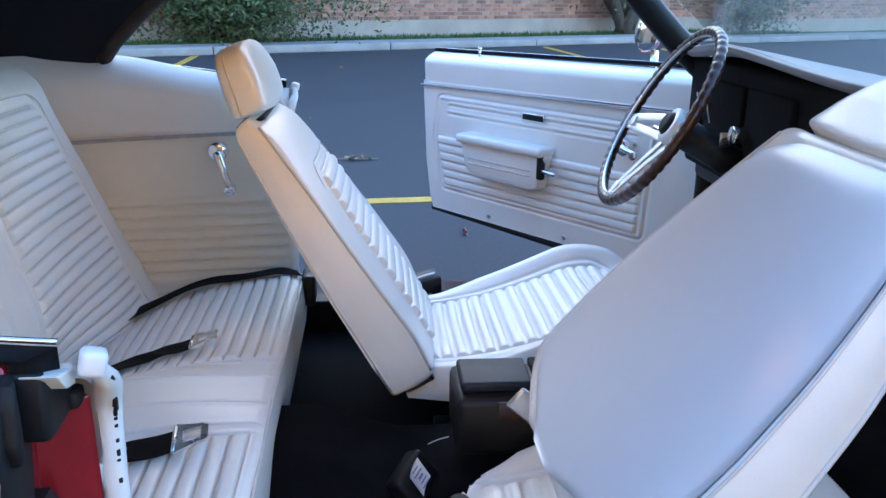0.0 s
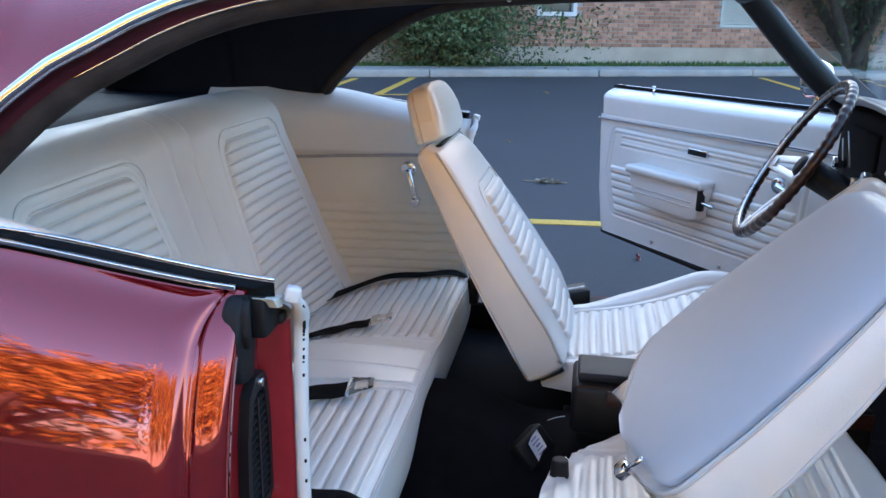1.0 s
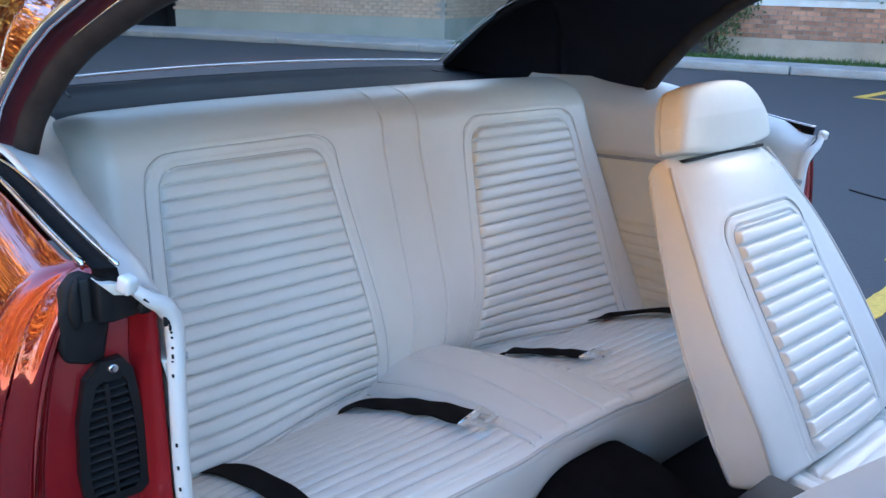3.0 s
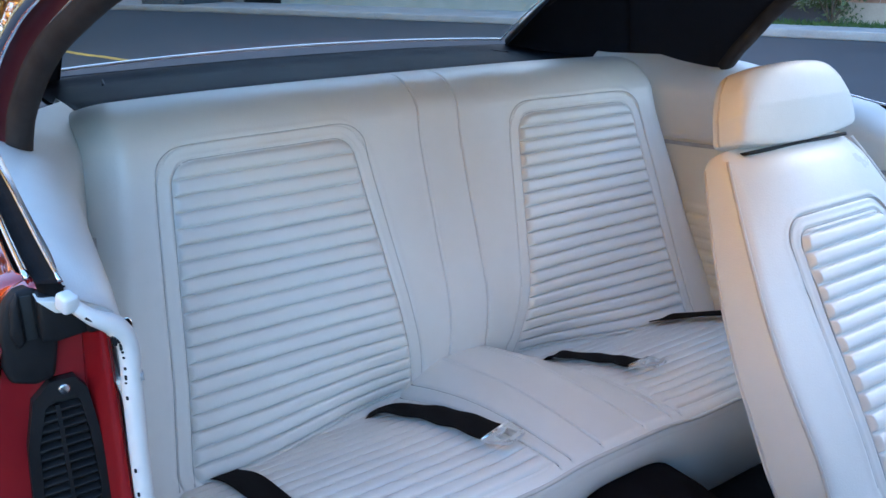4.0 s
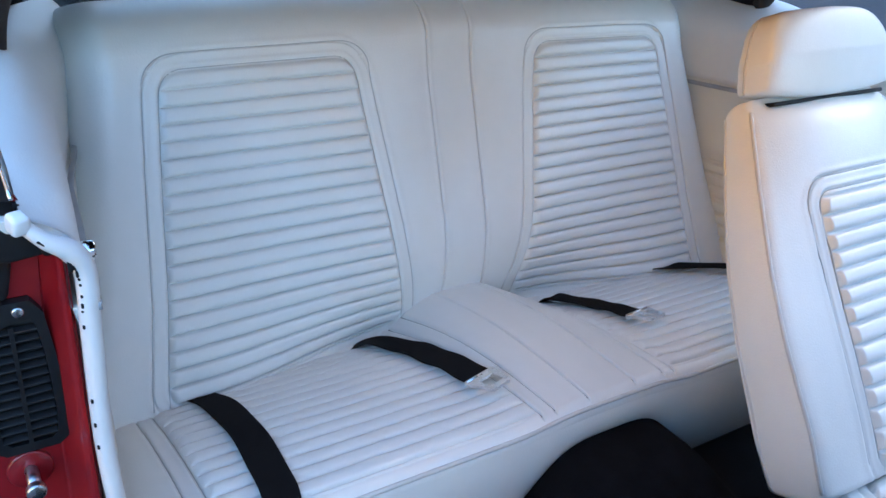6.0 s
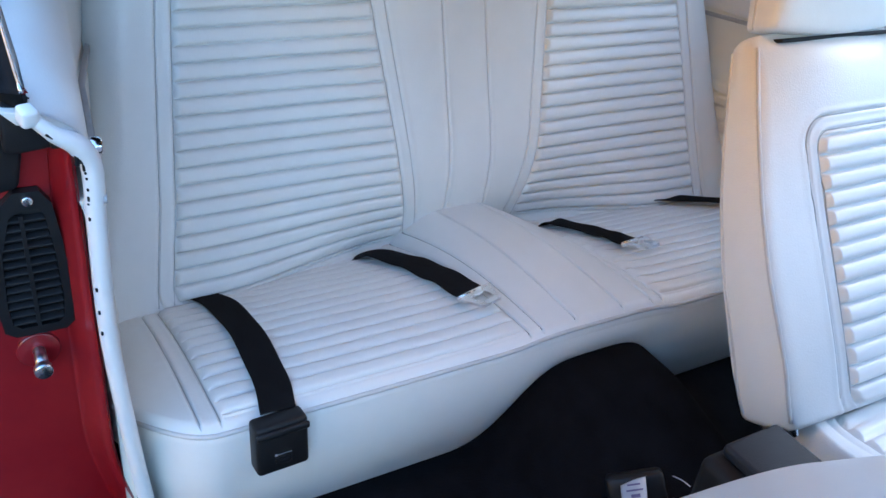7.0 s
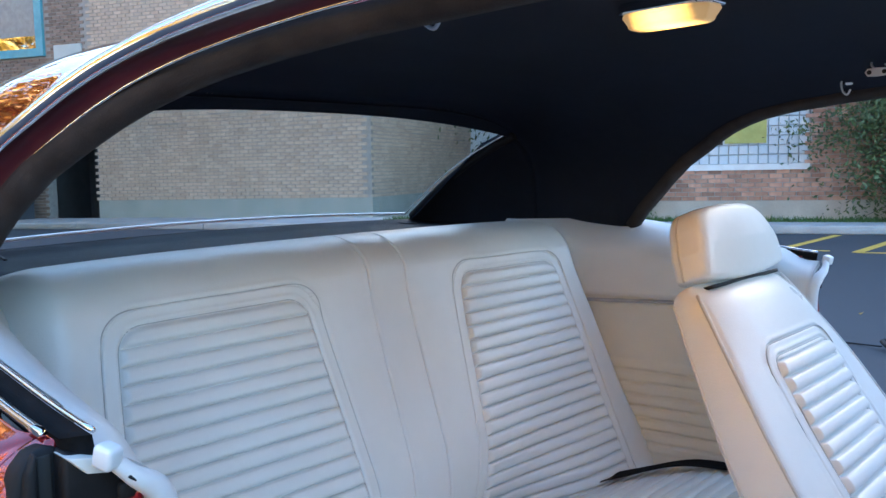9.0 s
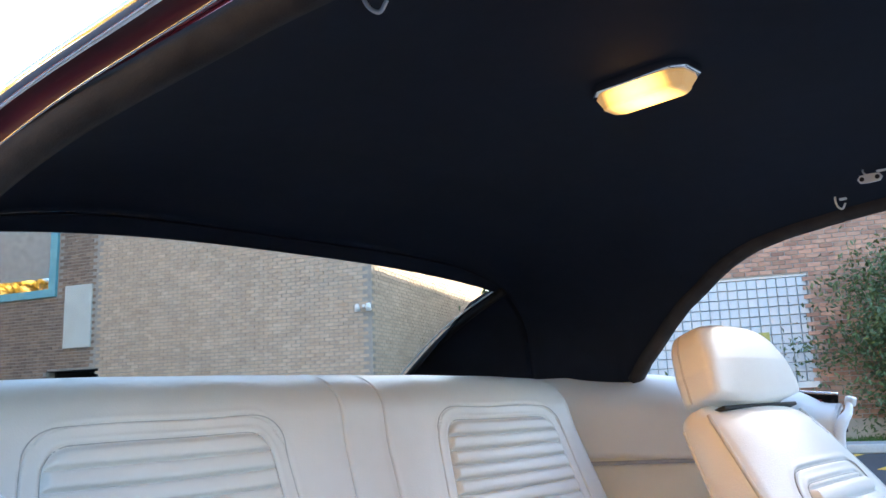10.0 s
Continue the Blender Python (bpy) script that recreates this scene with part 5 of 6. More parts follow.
    rel = pleats(qf - 0.0136, 0.0260, 0.0095) * smooth01(-ins / 0.008) ** 0.7 - 0.0036 * bump(ins - 0.001, 0.0020) + 0.0016 * bump(ins - 0.006, 0.0035) - 0.0036 * bump(ins - 0.022, 0.0020) + 0.0012 * bump(ins - 0.028, 0.0040)
    yr = np.abs(FYl) / w
    face = side_d + (mid_d - side_d) * (1 - yr**2.2) + 0.010 * (1 - yr**2) * smooth01((0.3 - qf) / 0.2) + rel
    face = face - 0.004 * smooth01((yr - 0.95) / 0.05)
    top_round = np.maximum(0, (qf - 0.470) / 0.065)
    face = face * (1 - 0.35 * top_round**2.4)
    n_s = 14
    sg = np.linspace(0, 1, n_s + 2)[1:-1][:, None]
    bulge = 0.006 * np.sin(np.pi * sg)
    right_y, right_d = w + bulge, face[-1] * (1 - sg)
    left_y, left_d = -(w + bulge[::-1]), face[0] * sg
    bk_y = np.linspace(1, -1, 12)[:, None] * w
    Yl = np.concatenate([FYl, right_y + 0 * q, bk_y, left_y + 0 * q])
    dep = np.concatenate([face, np.maximum(right_d, 0.006), 0 * bk_y + 0.010, np.maximum(left_d, 0.006)])
    n = len(Yl)
    qv = np.broadcast_to(q, Yl.shape)
    cap = np.minimum(1, np.minimum(q / 0.018, (Lb - q) / 0.022))
    cap = np.maximum(0.0, 1 - (1 - np.clip(cap, 0, 1)) ** 2.4) ** (1 / 2.4)
    ctr = 0.040
    Yl = Yl * (1 - (1 - cap) * 0.16)
    dep = ctr + (dep - ctr) * (0.30 + 0.70 * cap)
    low = 0.0 if fold else 0.030
    qv = qv - low * np.clip(1 - qv / 0.20, 0, 1)
    pts = np.stack([dep, Yl, qv], -1).reshape(-1, 3)
    fb = grid(dep, Yl, qv, wrap=True)[1]
    idx = np.arange(n * m).reshape(n, m)
    fb = fb + [idx[::-1, 0].tolist(), idx[:, -1].tolist()]
    bk = part("back_rest", moved((pts, fb), M), VINYL, seat, "pleated white vinyl back rest")
    for off in (0.0, 0.022):
        pys, pqs = panel_path(0.0, lambda q: np.interp(q, [0.012, 0.385], [0.122, 0.113]), off, 0.385, 0.026 + off * 0.6, 0.03)
        line = []
        for y, qv_ in zip(pys, pqs):
            j = int(np.argmin(np.abs(q - qv_)))
            i = int(np.argmin(np.abs(FYl[:, j] - y)))
            line.append((face[i, j] + 0.0006, FYl[i, j], q[j] - (0.0 if fold else 0.030) * max(0.0, 1 - q[j] / 0.20)))
        part("seam", moved(tube(soften(line, 3), 0.0011, 6), M), SEAM_SHADE, bk, "thin grey tube painting the shade in a sewn seam")
    # seams down the sides
    for a in (-1, 1):
        for fr, rad in ((0.12, 0.0022), (0.965, 0.0030)):
            zq = np.linspace(0.02, 0.515, 60)
            line = np.stack([np.interp(zq, q, th) * fr, a * (np.interp(zq, q, w) + (0.0025 if fr < 0.5 else 0.0008)), zq - low * np.clip(1 - zq / 0.20, 0, 1)], -1)
            part("piping", moved(tube(line, rad, 8), M), VINYL_SEAM, bk, "white piping")
    # the tipped back's board carries the painted sky tint
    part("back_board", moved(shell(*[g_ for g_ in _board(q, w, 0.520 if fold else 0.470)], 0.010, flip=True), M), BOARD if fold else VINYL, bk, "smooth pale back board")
    # head restraint
    hn, hm = 96, 60
    ph = np.linspace(0, 2 * np.pi, hn, endpoint=False)
    cs, sn = np.cos(ph), np.sin(ph)
    rr = (np.abs(cs) ** 6 + np.abs(sn) ** 6) ** (1 / 6)
    cs, sn = cs / rr, sn / rr
    ht = np.linspace(-1, 1, hm)
    hc = np.where(ht < 0, (1 - np.abs(ht) ** 12) ** (1 / 12), (1 - np.abs(ht) ** 5) ** (1 / 5))
    hc = np.maximum(hc, 0.03)
    HS, HT = np.meshgrid(np.arange(hn), np.arange(hm), indexing="ij")
    hh = ht[HT]
    wide = np.interp(hh, [-1, -0.2, 0.5, 0.85, 1], [0.160, 0.153, 0.136, 0.122, 0.112])
    deep = np.interp(hh, [-1, 0, 1], [0.036, 0.038, 0.032])
    HX = 0.032 + sn[HS] * deep * hc[HT] + 0.004 * (1 - hh**2)
    HY = cs[HS] * wide * (0.62 + 0.38 * hc[HT])
    HZ = 0.6265 + hh * 0.0665 - 0.012 * (HY / 0.15) ** 2 * hh
    vh, fh = grid(HX, HY, HZ, wrap=True)
    idx = np.arange(hn * hm).reshape(hn, hm)
    fh = fh + [idx[::-1, 0].tolist(), idx[:, -1].tolist()]
    lean = 0.0 if not fold else -71.0
    HB = M @ Vector((0.004, 0.008 if not fold else 0.0, 0.506))
    MH = Matrix.Translation(HB) @ pose(0, 0, 0, 0, -21 - lean, 0) @ Matrix.Translation((-0.0, 0, -0.535))
    hd = part("head_restraint", moved((vh, fh), MH), VINYL, seat, "padded white vinyl head restraint")
    for a in (-1, 1):
        k = int(np.argmin(np.abs(ph - (1.90 * np.pi if a > 0 else 1.10 * np.pi))))
        line = np.stack([HX[k, 2:-3], HY[k, 2:-3] + a * 0.0004, HZ[k, 2:-3]], -1)
        part("seam", moved(tube(line, 0.0018, 6), MH), VINYL_SEAM, hd)
    # black strip stands for the shade in the gap below
    if not fold:
        part("gap_shade", moved(box((0.026, 0, 0.558), (0.054, 0.268, 0.006), 0.002), MH), RUBBER, hd, "black strip painting the shade under the head restraint")
    # hinge cover at the foot of the back rest
    for a in (-1, 1):
        part("hinge_arm", moved(box((0.060, a * 0.225, -0.014), (0.06, 0.010, 0.04), 0.005), M), STEEL, seat, "grey steel hinge")
    return seat, M


def foot_round(q):
    """Narrowing of the tipped back rest towards its rounded foot."""
    return 1 - 0.56 * np.clip(1 - (q - 0.012) / 0.09, 0, 1) ** 2.5


def _board(q, w, top):
    A, B = np.meshgrid(np.linspace(-1, 1, 40), np.linspace(0.012, top, 50), indexing="ij")
    ww = np.interp(B, q, w) * (0.995 if top > 0.5 else 1.012)
    rnd = np.maximum(0, (B - top + 0.075) / 0.075)
    ww = ww * (1 - 0.16 * rnd**2.5)
    if top > 0.5:
        ww = ww * foot_round(B)
    return 0.0 * A - 0.006 + 0.012 * np.abs(A) ** 6 + 0.02 * rnd**3, A * ww, B


driver, MD = front_seat("front_seat", 1, False, "white pleated vinyl driver's bucket seat, upright, with head restraint")
passenger, MP = front_seat("front_seat", -1, True, "white vinyl passenger bucket seat with its back tipped forward")
part("release_lever", moved(joined(box((-0.014, -0.155, 0.020), (0.016, 0.030, 0.022), 0.004), cyl((-0.016, -0.165, 0.025), (-0.024, -0.188, 0.062), 0.004, 10)), MP), CHROME, passenger, "small chrome release lever")
ob_ = thing("belt_buckle", (0.345, 0.655, 0.372), "black plastic belt buckle with bright edges beside the driver's seat", "belt buckle")
part("body", box((0.345, 0.655, 0.392), (0.085, 0.050, 0.040), 0.005, 2, pose(0, 0, 0, 12, -8, 20)), BLACK_PLASTIC, ob_)
part("edge", box((0.340, 0.640, 0.414), (0.075, 0.004, 0.004), 0.001, 1, pose(0, 0, 0, 12, -8, 20)), SATIN, ob_, "bright edge")
part("stem", tube(curve([(0.365, 0.665, 0.38), (0.40, 0.675, 0.34), (0.43, 0.680, 0.25)], 10), 0.012, 8), WEBBING, ob_)


# ---- belts ----
def on_cushion(x, y):
    u_ = np.clip((x + 0.375) / 0.415, 0, 1)
    h_ = np.exp(-((abs(y + 0.016 - 0.016 * u_) / (0.118 + 0.022 * u_)) ** 4)) * (0.070 * (1 - u_) + 0.010)
    return 0.353 + 0.097 * u_ + 0.018 * math.sin(math.pi * u_) + h_


def lap_belt(pts, side, buckle, label, turn=None):
    """A strap that follows the cushion: points are across the cushion and a lift over it; side is the strap's width direction in plan, turn the one at its start."""
    p = curve(pts, 60)
    u_ = np.linspace(0, 1, 60)[:, None]
    a_ = np.array(side[:2]) / math.hypot(*side[:2])
    b_ = a_ if turn is None else np.array(turn) / math.hypot(*turn)
    sv = b_ * (1 - smooth01(u_ / 0.5)) + a_ * smooth01(u_ / 0.5)
    sv /= np.linalg.norm(sv, axis=1, keepdims=True)
    prof = [(-0.5, -0.3), (-0.5, 0.3), (-0.46, 0.5), (-0.2, 0.44), (0, 0.42), (0.2, 0.44), (0.46, 0.5), (0.5, 0.3), (0.5, -0.3), (0.46, -0.5), (0.2, -0.44), (0, -0.42), (-0.2, -0.44), (-0.46, -0.5)]
    rows = []
    for i in range(60):
        ring = []
        edge = [on_cushion(p[i, 0] + sv[i, 0] * k * 0.046, p[i, 1] + sv[i, 1] * k * 0.046) for k in (-0.5, 0, 0.5)]
        mid_ = max(edge[1], (edge[0] + edge[2]) / 2)
        for k, h in prof:
            z = mid_ + (edge[2] - edge[0]) * k * 0.9 + p[i, 2] + 0.0016 * math.sin(7 * u_[i, 0] * math.pi + 5 * k)
            ring.append((p[i, 0] + sv[i, 0] * k * 0.046, p[i, 1] + sv[i, 1] * k * 0.046, z + h * 0.003))
        rows.append(ring)
    V = np.array(rows)
    m_, n_ = V.shape[:2]
    idx = np.arange(m_ * n_).reshape(m_, n_)
    rr = np.concatenate([idx, idx[:, :1]], 1)
    faces = np.stack([rr[:-1, :-1], rr[1:, :-1], rr[1:, 1:], rr[:-1, 1:]], -1).reshape(-1, 4).tolist() + [idx[0].tolist(), idx[-1][::-1].tolist()]
    p = V.mean(axis=1)
    side = V[-1, 7] - V[-1, 1]
    ob = thing("seat_belt", tuple(p[len(p) // 2]), label, "seat belt", "rear lap belts")
    part("strap", (V.reshape(-1, 3), faces), WEBBING, ob, "black woven strap")
    if buckle:
        a, b = Vector(p[-1]), (Vector(p[-1]) - Vector(p[-4])).normalized()
        sd_ = Vector(side).normalized()
        sd_ = (sd_ - b * sd_.dot(b)).normalized()
        nn = b.cross(sd_)
        M = Matrix((( b.x, sd_.x, nn.x, a.x), (b.y, sd_.y, nn.y, a.y), (b.z, sd_.z, nn.z, a.z), (0, 0, 0, 1)))
        outer = [(-0.006, -0.027), (0.000, -0.032), (0.006, -0.029), (0.030, -0.021), (0.043, -0.019), (0.047, -0.015), (0.047, 0.015), (0.043, 0.019), (0.030, 0.021), (0.006, 0.029), (0.000, 0.032), (-0.006, 0.027)]
        inner = [(0.010, -0.010), (0.011, -0.013), (0.014, -0.0135), (0.026, -0.0135), (0.034, -0.0125), (0.036, -0.010), (0.036, 0.010), (0.034, 0.0125), (0.026, 0.0135), (0.014, 0.0135), (0.011, 0.013), (0.010, 0.010)]
        part("tongue", moved(bars_plate(outer, inner, -0.001, 0.0035), M), TONGUE, ob, "bright steel tongue plate", smooth=False)
        part("loop", moved(cyl((-0.003, -0.027, 0.002), (-0.003, 0.027, 0.002), 0.003, 10), M), TONGUE, ob)
    return ob


lap_belt([(-0.372, -0.222, -0.004), (-0.335, -0.205, 0.010), (-0.285, -0.192, 0.012), (-0.237, -0.180, 0.009), (-0.190, -0.174, 0.008), (-0.149, -0.170, 0.010), (-0.105, -0.166, 0.010), (-0.058, -0.162, 0.014)], (-0.42, 0.9), True, "black lap belt with a bright steel tongue on the rear cushion", (-0.75, 0.65))
lap_belt([(-0.318, 0.166, -0.006), (-0.302, 0.172, 0.010), (-0.275, 0.182, 0.013), (-0.226, 0.198, 0.008), (-0.183, 0.205, 0.010), (-0.150, 0.208, 0.010), (-0.110, 0.212, 0.014)], (-0.45, 0.89), True, "black lap belt with a steel tongue on the rear cushion", (-0.3, 0.95))
lap_belt([(-0.350, 0.440, 0.000), (-0.315, 0.462, 0.012), (-0.265, 0.510, 0.014), (-0.165, 0.562, 0.014), (-0.06, 0.578, 0.008), (0.020, 0.585, 0.006), (0.055, 0.587, -0.002)], (-0.4, 1), False, "black lap belt lying across the rear cushion", (-0.8, 0.6))
lb = lap_belt([(-0.345, -0.520, 0.002), (-0.25, -0.505, 0.006), (-0.15, -0.500, 0.006), (-0.05, -0.505, 0.005), (0.02, -0.512, 0.004), (0.062, -0.520, -0.002)], (0, 1), False, "black lap belt with a plastic buckle box over the cushion edge")
bx_ = part("buckle_box", box((0.077, -0.524, 0.412), (0.030, 0.068, 0.072), 0.006, 3, pose(0, 0, 0, 0, -6, 2)), BLACK_PLASTIC, lb, "black plastic buckle box")
part("buckle_rib", box((0.092, -0.524, 0.440), (0.006, 0.069, 0.010), 0.003, 2, pose(0, 0, 0, 0, -6, 2)), BLACK_PLASTIC, bx_)
part("badge", box((0.0935, -0.524, 0.398), (0.002, 0.022, 0.018), 0.0006), STEEL, bx_, "small square grey badge")
lb2 = thing("seat_belt", (0.077, 0.590, 0.40), "black plastic belt buckle box at the cushion edge", "seat belt", "rear lap belts")
part("buckle_box", box((0.077, 0.590, 0.412), (0.030, 0.068, 0.072), 0.006, 3), BLACK_PLASTIC, lb2)

fb_ = thing("belt_receiver", (0.29, -0.10, 0.32), "black plastic belt receiver with a printed paper tag on the tunnel", "belt receiver")
tn = Vector((0.61, -0.61, 0.50)).normalized()
tu = Vector((0.016, 0.025, 0.011)).normalized()
tv = tn.cross(tu)
tagm = Matrix(((tu.x, tv.x, tn.x, 0.294), (tu.y, tv.y, tn.y, -0.110), (tu.z, tv.z, tn.z, 0.3475), (0, 0, 0, 1)))
part("body", moved(box((0.004, -0.006, -0.022), (0.078, 0.060, 0.036), 0.008, 3), tagm), BLACK_PLASTIC, fb_)
TGX, TGY = np.meshgrid(np.linspace(-0.017, 0.017, 10), np.linspace(-0.019, 0.019, 12), indexing="ij")
tg = part("paper_tag", moved(shell(TGX + 0.002 * (TGY / 0.019), TGY + 0.004 * TGX / 0.017, 0.004 * (TGX / 0.017) ** 2, 0.0008), tagm @ Matrix.Translation((0, 0, 0.002))), PAPER, fb_, "white printed paper tag")
for i in range(5):
    part("print_line", moved(box((0.002, -0.016 + i * 0.0075, 0.0022), (0.022 - 0.005 * (i % 3), 0.0022 + 0.002 * (i == 2), 0.0006)), tagm @ Matrix.Translation((0, 0, 0.002))), INK, tg, smooth=False)
part("bracket_edge", tube(curve([(0.312, -0.068, 0.381), (0.328, -0.070, 0.390), (0.345, -0.074, 0.397)], 8), 0.0008, 6), SATIN, fb_, "thin bright bracket edge")


# ---- console ----
con = thing("centre_console", (0.56, -0.025, 0.38), "black centre console with a padded lid and wood side", "console")
part("body", box((0.625, -0.024, 0.420), (0.54, 0.138, 0.10), 0.012), BLACK_PLASTIC, con)
part("wood_side", box((0.655, -0.0945, 0.452), (0.47, 0.005, 0.030), 0.001), WOOD, con, "walnut side strip")
part("lid", box((0.422, -0.022, 0.479), (0.115, 0.096, 0.018), 0.006, 3), LID, con, "dark grey padded lid")
part("top_plate", box((0.59, -0.024, 0.472), (0.20, 0.138, 0.014), 0.004), SHELF, con)
part("shift_boot", cyl((0.74, -0.03, 0.49), (0.74, -0.03, 0.54), 0.05, 20, 0.012), RUBBER, con)
part("shift_lever", cyl((0.74, -0.03, 0.53), (0.72, -0.03, 0.61), 0.006, 10), CHROME, con)
part("shift_knob", cyl((0.72, -0.03, 0.605), (0.715, -0.03, 0.645), 0.018, 16, bevel=0.006), BLACK_PLASTIC, con)


# ---- driver's door, open ----
DH = np.array([1.085, 0.78, 0.0])
DD = np.array([-0.614, 0.789, 0.0])
DN = np.array([-0.789, -0.614, 0.0])


def dp(u_, n_, z_):
    """A point on the door: u from the hinge, n out of its inner face, z up."""
    u_, n_, z_ = np.broadcast_arrays(*(np.asarray(a, dtype=float) for a in (u_, n_, z_)))
    P = DH + u_[..., None] * DD + n_[..., None] * DN
    P[..., 2] = z_
    return P


def dvf(vf):
    v_ = np.asarray(vf[0], dtype=float)
    return dp(v_[:, 0], v_[:, 1], v_[:, 2]), vf[1]


body = [(0.0, 0.30), (1.045, 0.322), (1.070, 0.345), (1.105, 0.60), (1.112, 0.850), (0.0, 0.866)]
v_, f_ = prism(body, -0.155, -0.012, 1, 0.012)
door = part("door", dvf((v_, f_)), RED, car, "open driver's door with a glossy red outer shell")
DU, DZ = np.meshgrid(np.linspace(0.02, 1.15, 300), np.linspace(0.335, 0.775, 195), indexing="ij")
endc = np.interp(DZ, [0.335, 0.38, 0.5, 0.775], [1.045, 1.062, 1.082, 1.100])
DUU = 0.02 + (DU - 0.02) / 1.13 * (endc - 0.02)
qx = np.maximum(0.175 - 0.02 * (DZ - 0.42) / 0.3 - DUU, DUU - np.interp(DZ, [0.41, 0.58, 0.735], [1.000, 1.046, 1.024]))
qy = np.maximum(0.410 - DZ, DZ - 0.733)
sd_ = np.minimum(np.maximum(qx + 0.02, qy + 0.02), 0) + np.hypot(np.maximum(qx + 0.02, 0), np.maximum(qy + 0.02, 0)) - 0.02
low = np.maximum(qx + 0.022, np.maximum(0.425 - DZ, DZ - 0.596))
rel = pleats(DZ - 0.425, 0.0283, 0.0080) * smooth01(-low / 0.008)
rel -= 0.004 * bump(sd_, 0.004)
rel += 0.003 * bump(sd_ + 0.010, 0.005)
for zl in (0.672, 0.700):
    rel -= 0.004 * bump(DZ - zl, 0.004) * smooth01(-(qx + 0.05) / 0.02)
    rel += 0.003 * bump(DZ - zl - 0.009, 0.005) * smooth01(-(qx + 0.05) / 0.02)
P = dp(DUU, 0.004 + rel, DZ)
part("door_panel", shell(P[..., 0], P[..., 1], P[..., 2], 0.012, flip=True), VINYL, door, "ribbed white vinyl door panel")
TU, TT = np.meshgrid(np.linspace(0.02, 1.110, 60), np.linspace(0, 1, 24), indexing="ij")
TZ = 0.768 + 0.100 * np.sin(TT * np.pi / 2) + 0.016 * (1 - TU / 1.11)
TN = 0.006 - 0.052 * smooth01((TT - 0.45) / 0.55) + 0.004 * np.sin(np.pi * TT)
cut = 0.02 * np.clip((TU - 1.05) / 0.06, 0, 1) ** 2
P = dp(TU, TN - cut, TZ)
part("door_cap", shell(P[..., 0], P[..., 1], P[..., 2], 0.012, flip=True), VINYL, door, "smooth white upper door roll")
part("bright_strip", band(dp(np.linspace(0.03, 1.105, 20), 0.010, np.linspace(0.778, 0.760, 20)), (0, 0, 1), 0.006, 0.007), GREY_TRIM, door, "bright strip")
part("window_slot", band(dp(np.linspace(0.05, 1.10, 20), -0.058, np.linspace(0.893, 0.874, 20)), (0.789, 0.614, 0), 0.022, 0.010), FELT, door, "black window felt")
part("belt_moulding", band(dp(np.linspace(0.05, 1.11, 20), -0.080, np.linspace(0.893, 0.874, 20)), (0.789, 0.614, 0), 0.010, 0.010), CHROME, door, "bright belt moulding")
part("lock_pin", dvf(joined(cyl((0.862, -0.028, 0.855), (0.862, -0.028, 0.895), 0.0045, 10), cyl((0.862, -0.028, 0.887), (0.862, -0.028, 0.897), 0.0065, 10))), CHROME, door, "chrome lock pin")
arm = part("armrest", dvf(prism([(0.523, 0.500), (0.558, 0.488), (0.785, 0.490), (0.838, 0.515), (0.858, 0.560), (0.866, 0.600), (0.862, 0.612), (0.518, 0.612), (0.503, 0.600), (0.518, 0.56)], 0.004, 0.052, 1, 0.010)), VINYL, door, "white padded armrest")
part("arm_pad", dvf(box((0.688, 0.034, 0.614), (0.366, 0.075, 0.030), 0.012, 3)), VINYL, door, "white arm pad")
for zl in (0.535, 0.552):
    part("arm_groove", dvf(box((0.690, 0.053, zl), (0.27, 0.003, 0.004), 0.001)), VINYL_SEAM, door)
part("cup", dvf(box((0.520, 0.045, 0.568), (0.022, 0.02, 0.075), 0.005)), BLACK_PLASTIC, door, "dark handle recess")
part("door_handle", dvf(joined(cyl((0.523, 0.045, 0.560), (0.458, 0.052, 0.556), 0.0065, 12, bevel=0.002))), CHROME, door, "chrome pull handle")
part("badge_slot", dvf(box((0.590, 0.007, 0.706), (0.090, 0.008, 0.024), 0.003)), CHROME, door, "black slot with a bright frame")
part("slot_dark", dvf(box((0.590, 0.010, 0.706), (0.078, 0.006, 0.016), 0.001)), BLACK_PLASTIC, door)
part("winder_boss", dvf(cyl((0.243, 0.004, 0.668), (0.243, 0.034, 0.668), 0.024, 20, bevel=0.004)), CHROME, door, "chrome window winder")
part("winder_arm", dvf(tube(curve([(0.243, 0.034, 0.668), (0.215, 0.042, 0.663), (0.180, 0.046, 0.660)], 10), np.linspace(0.010, 0.007, 10), 8)), CHROME, door)
part("winder_knob", dvf(cyl((0.180, 0.046, 0.660), (0.180, 0.076, 0.660), 0.013, 14, bevel=0.003)), CHROME, door)
for u_ in (0.449, 0.770):
    part("panel_screw", dvf(cyl((u_, 0.003, 0.358), (u_, 0.008, 0.358), 0.008, 10, bevel=0.002)), STEEL, door)
part("bottom_seal", tube(dp(np.linspace(0.05, 1.06, 12), -0.012, np.linspace(0.312, 0.330, 12)), 0.012, 8), RUBBER, door, "black rubber seal")

mir = thing("door_mirror", tuple(dp(0.29, -0.11, 0.87)), "round chrome door mirror", "mirror")
part("stalk", dvf(tube(curve([(0.255, -0.10, 0.87), (0.263, -0.115, 0.905), (0.268, -0.115, 0.935)], 8), 0.012, 10)), CHROME, mir)
ms = np.array(dp(0.278, -0.12, 0.968))
part("head", moved(joined(cyl((0, 0, -0.022), (0, 0, 0.022), 0.050, 28, 0.058, bevel=0.008)), Matrix.Translation(ms) @ pose(0, 0, 0, 0, -82, 20)), CHROME, mir)

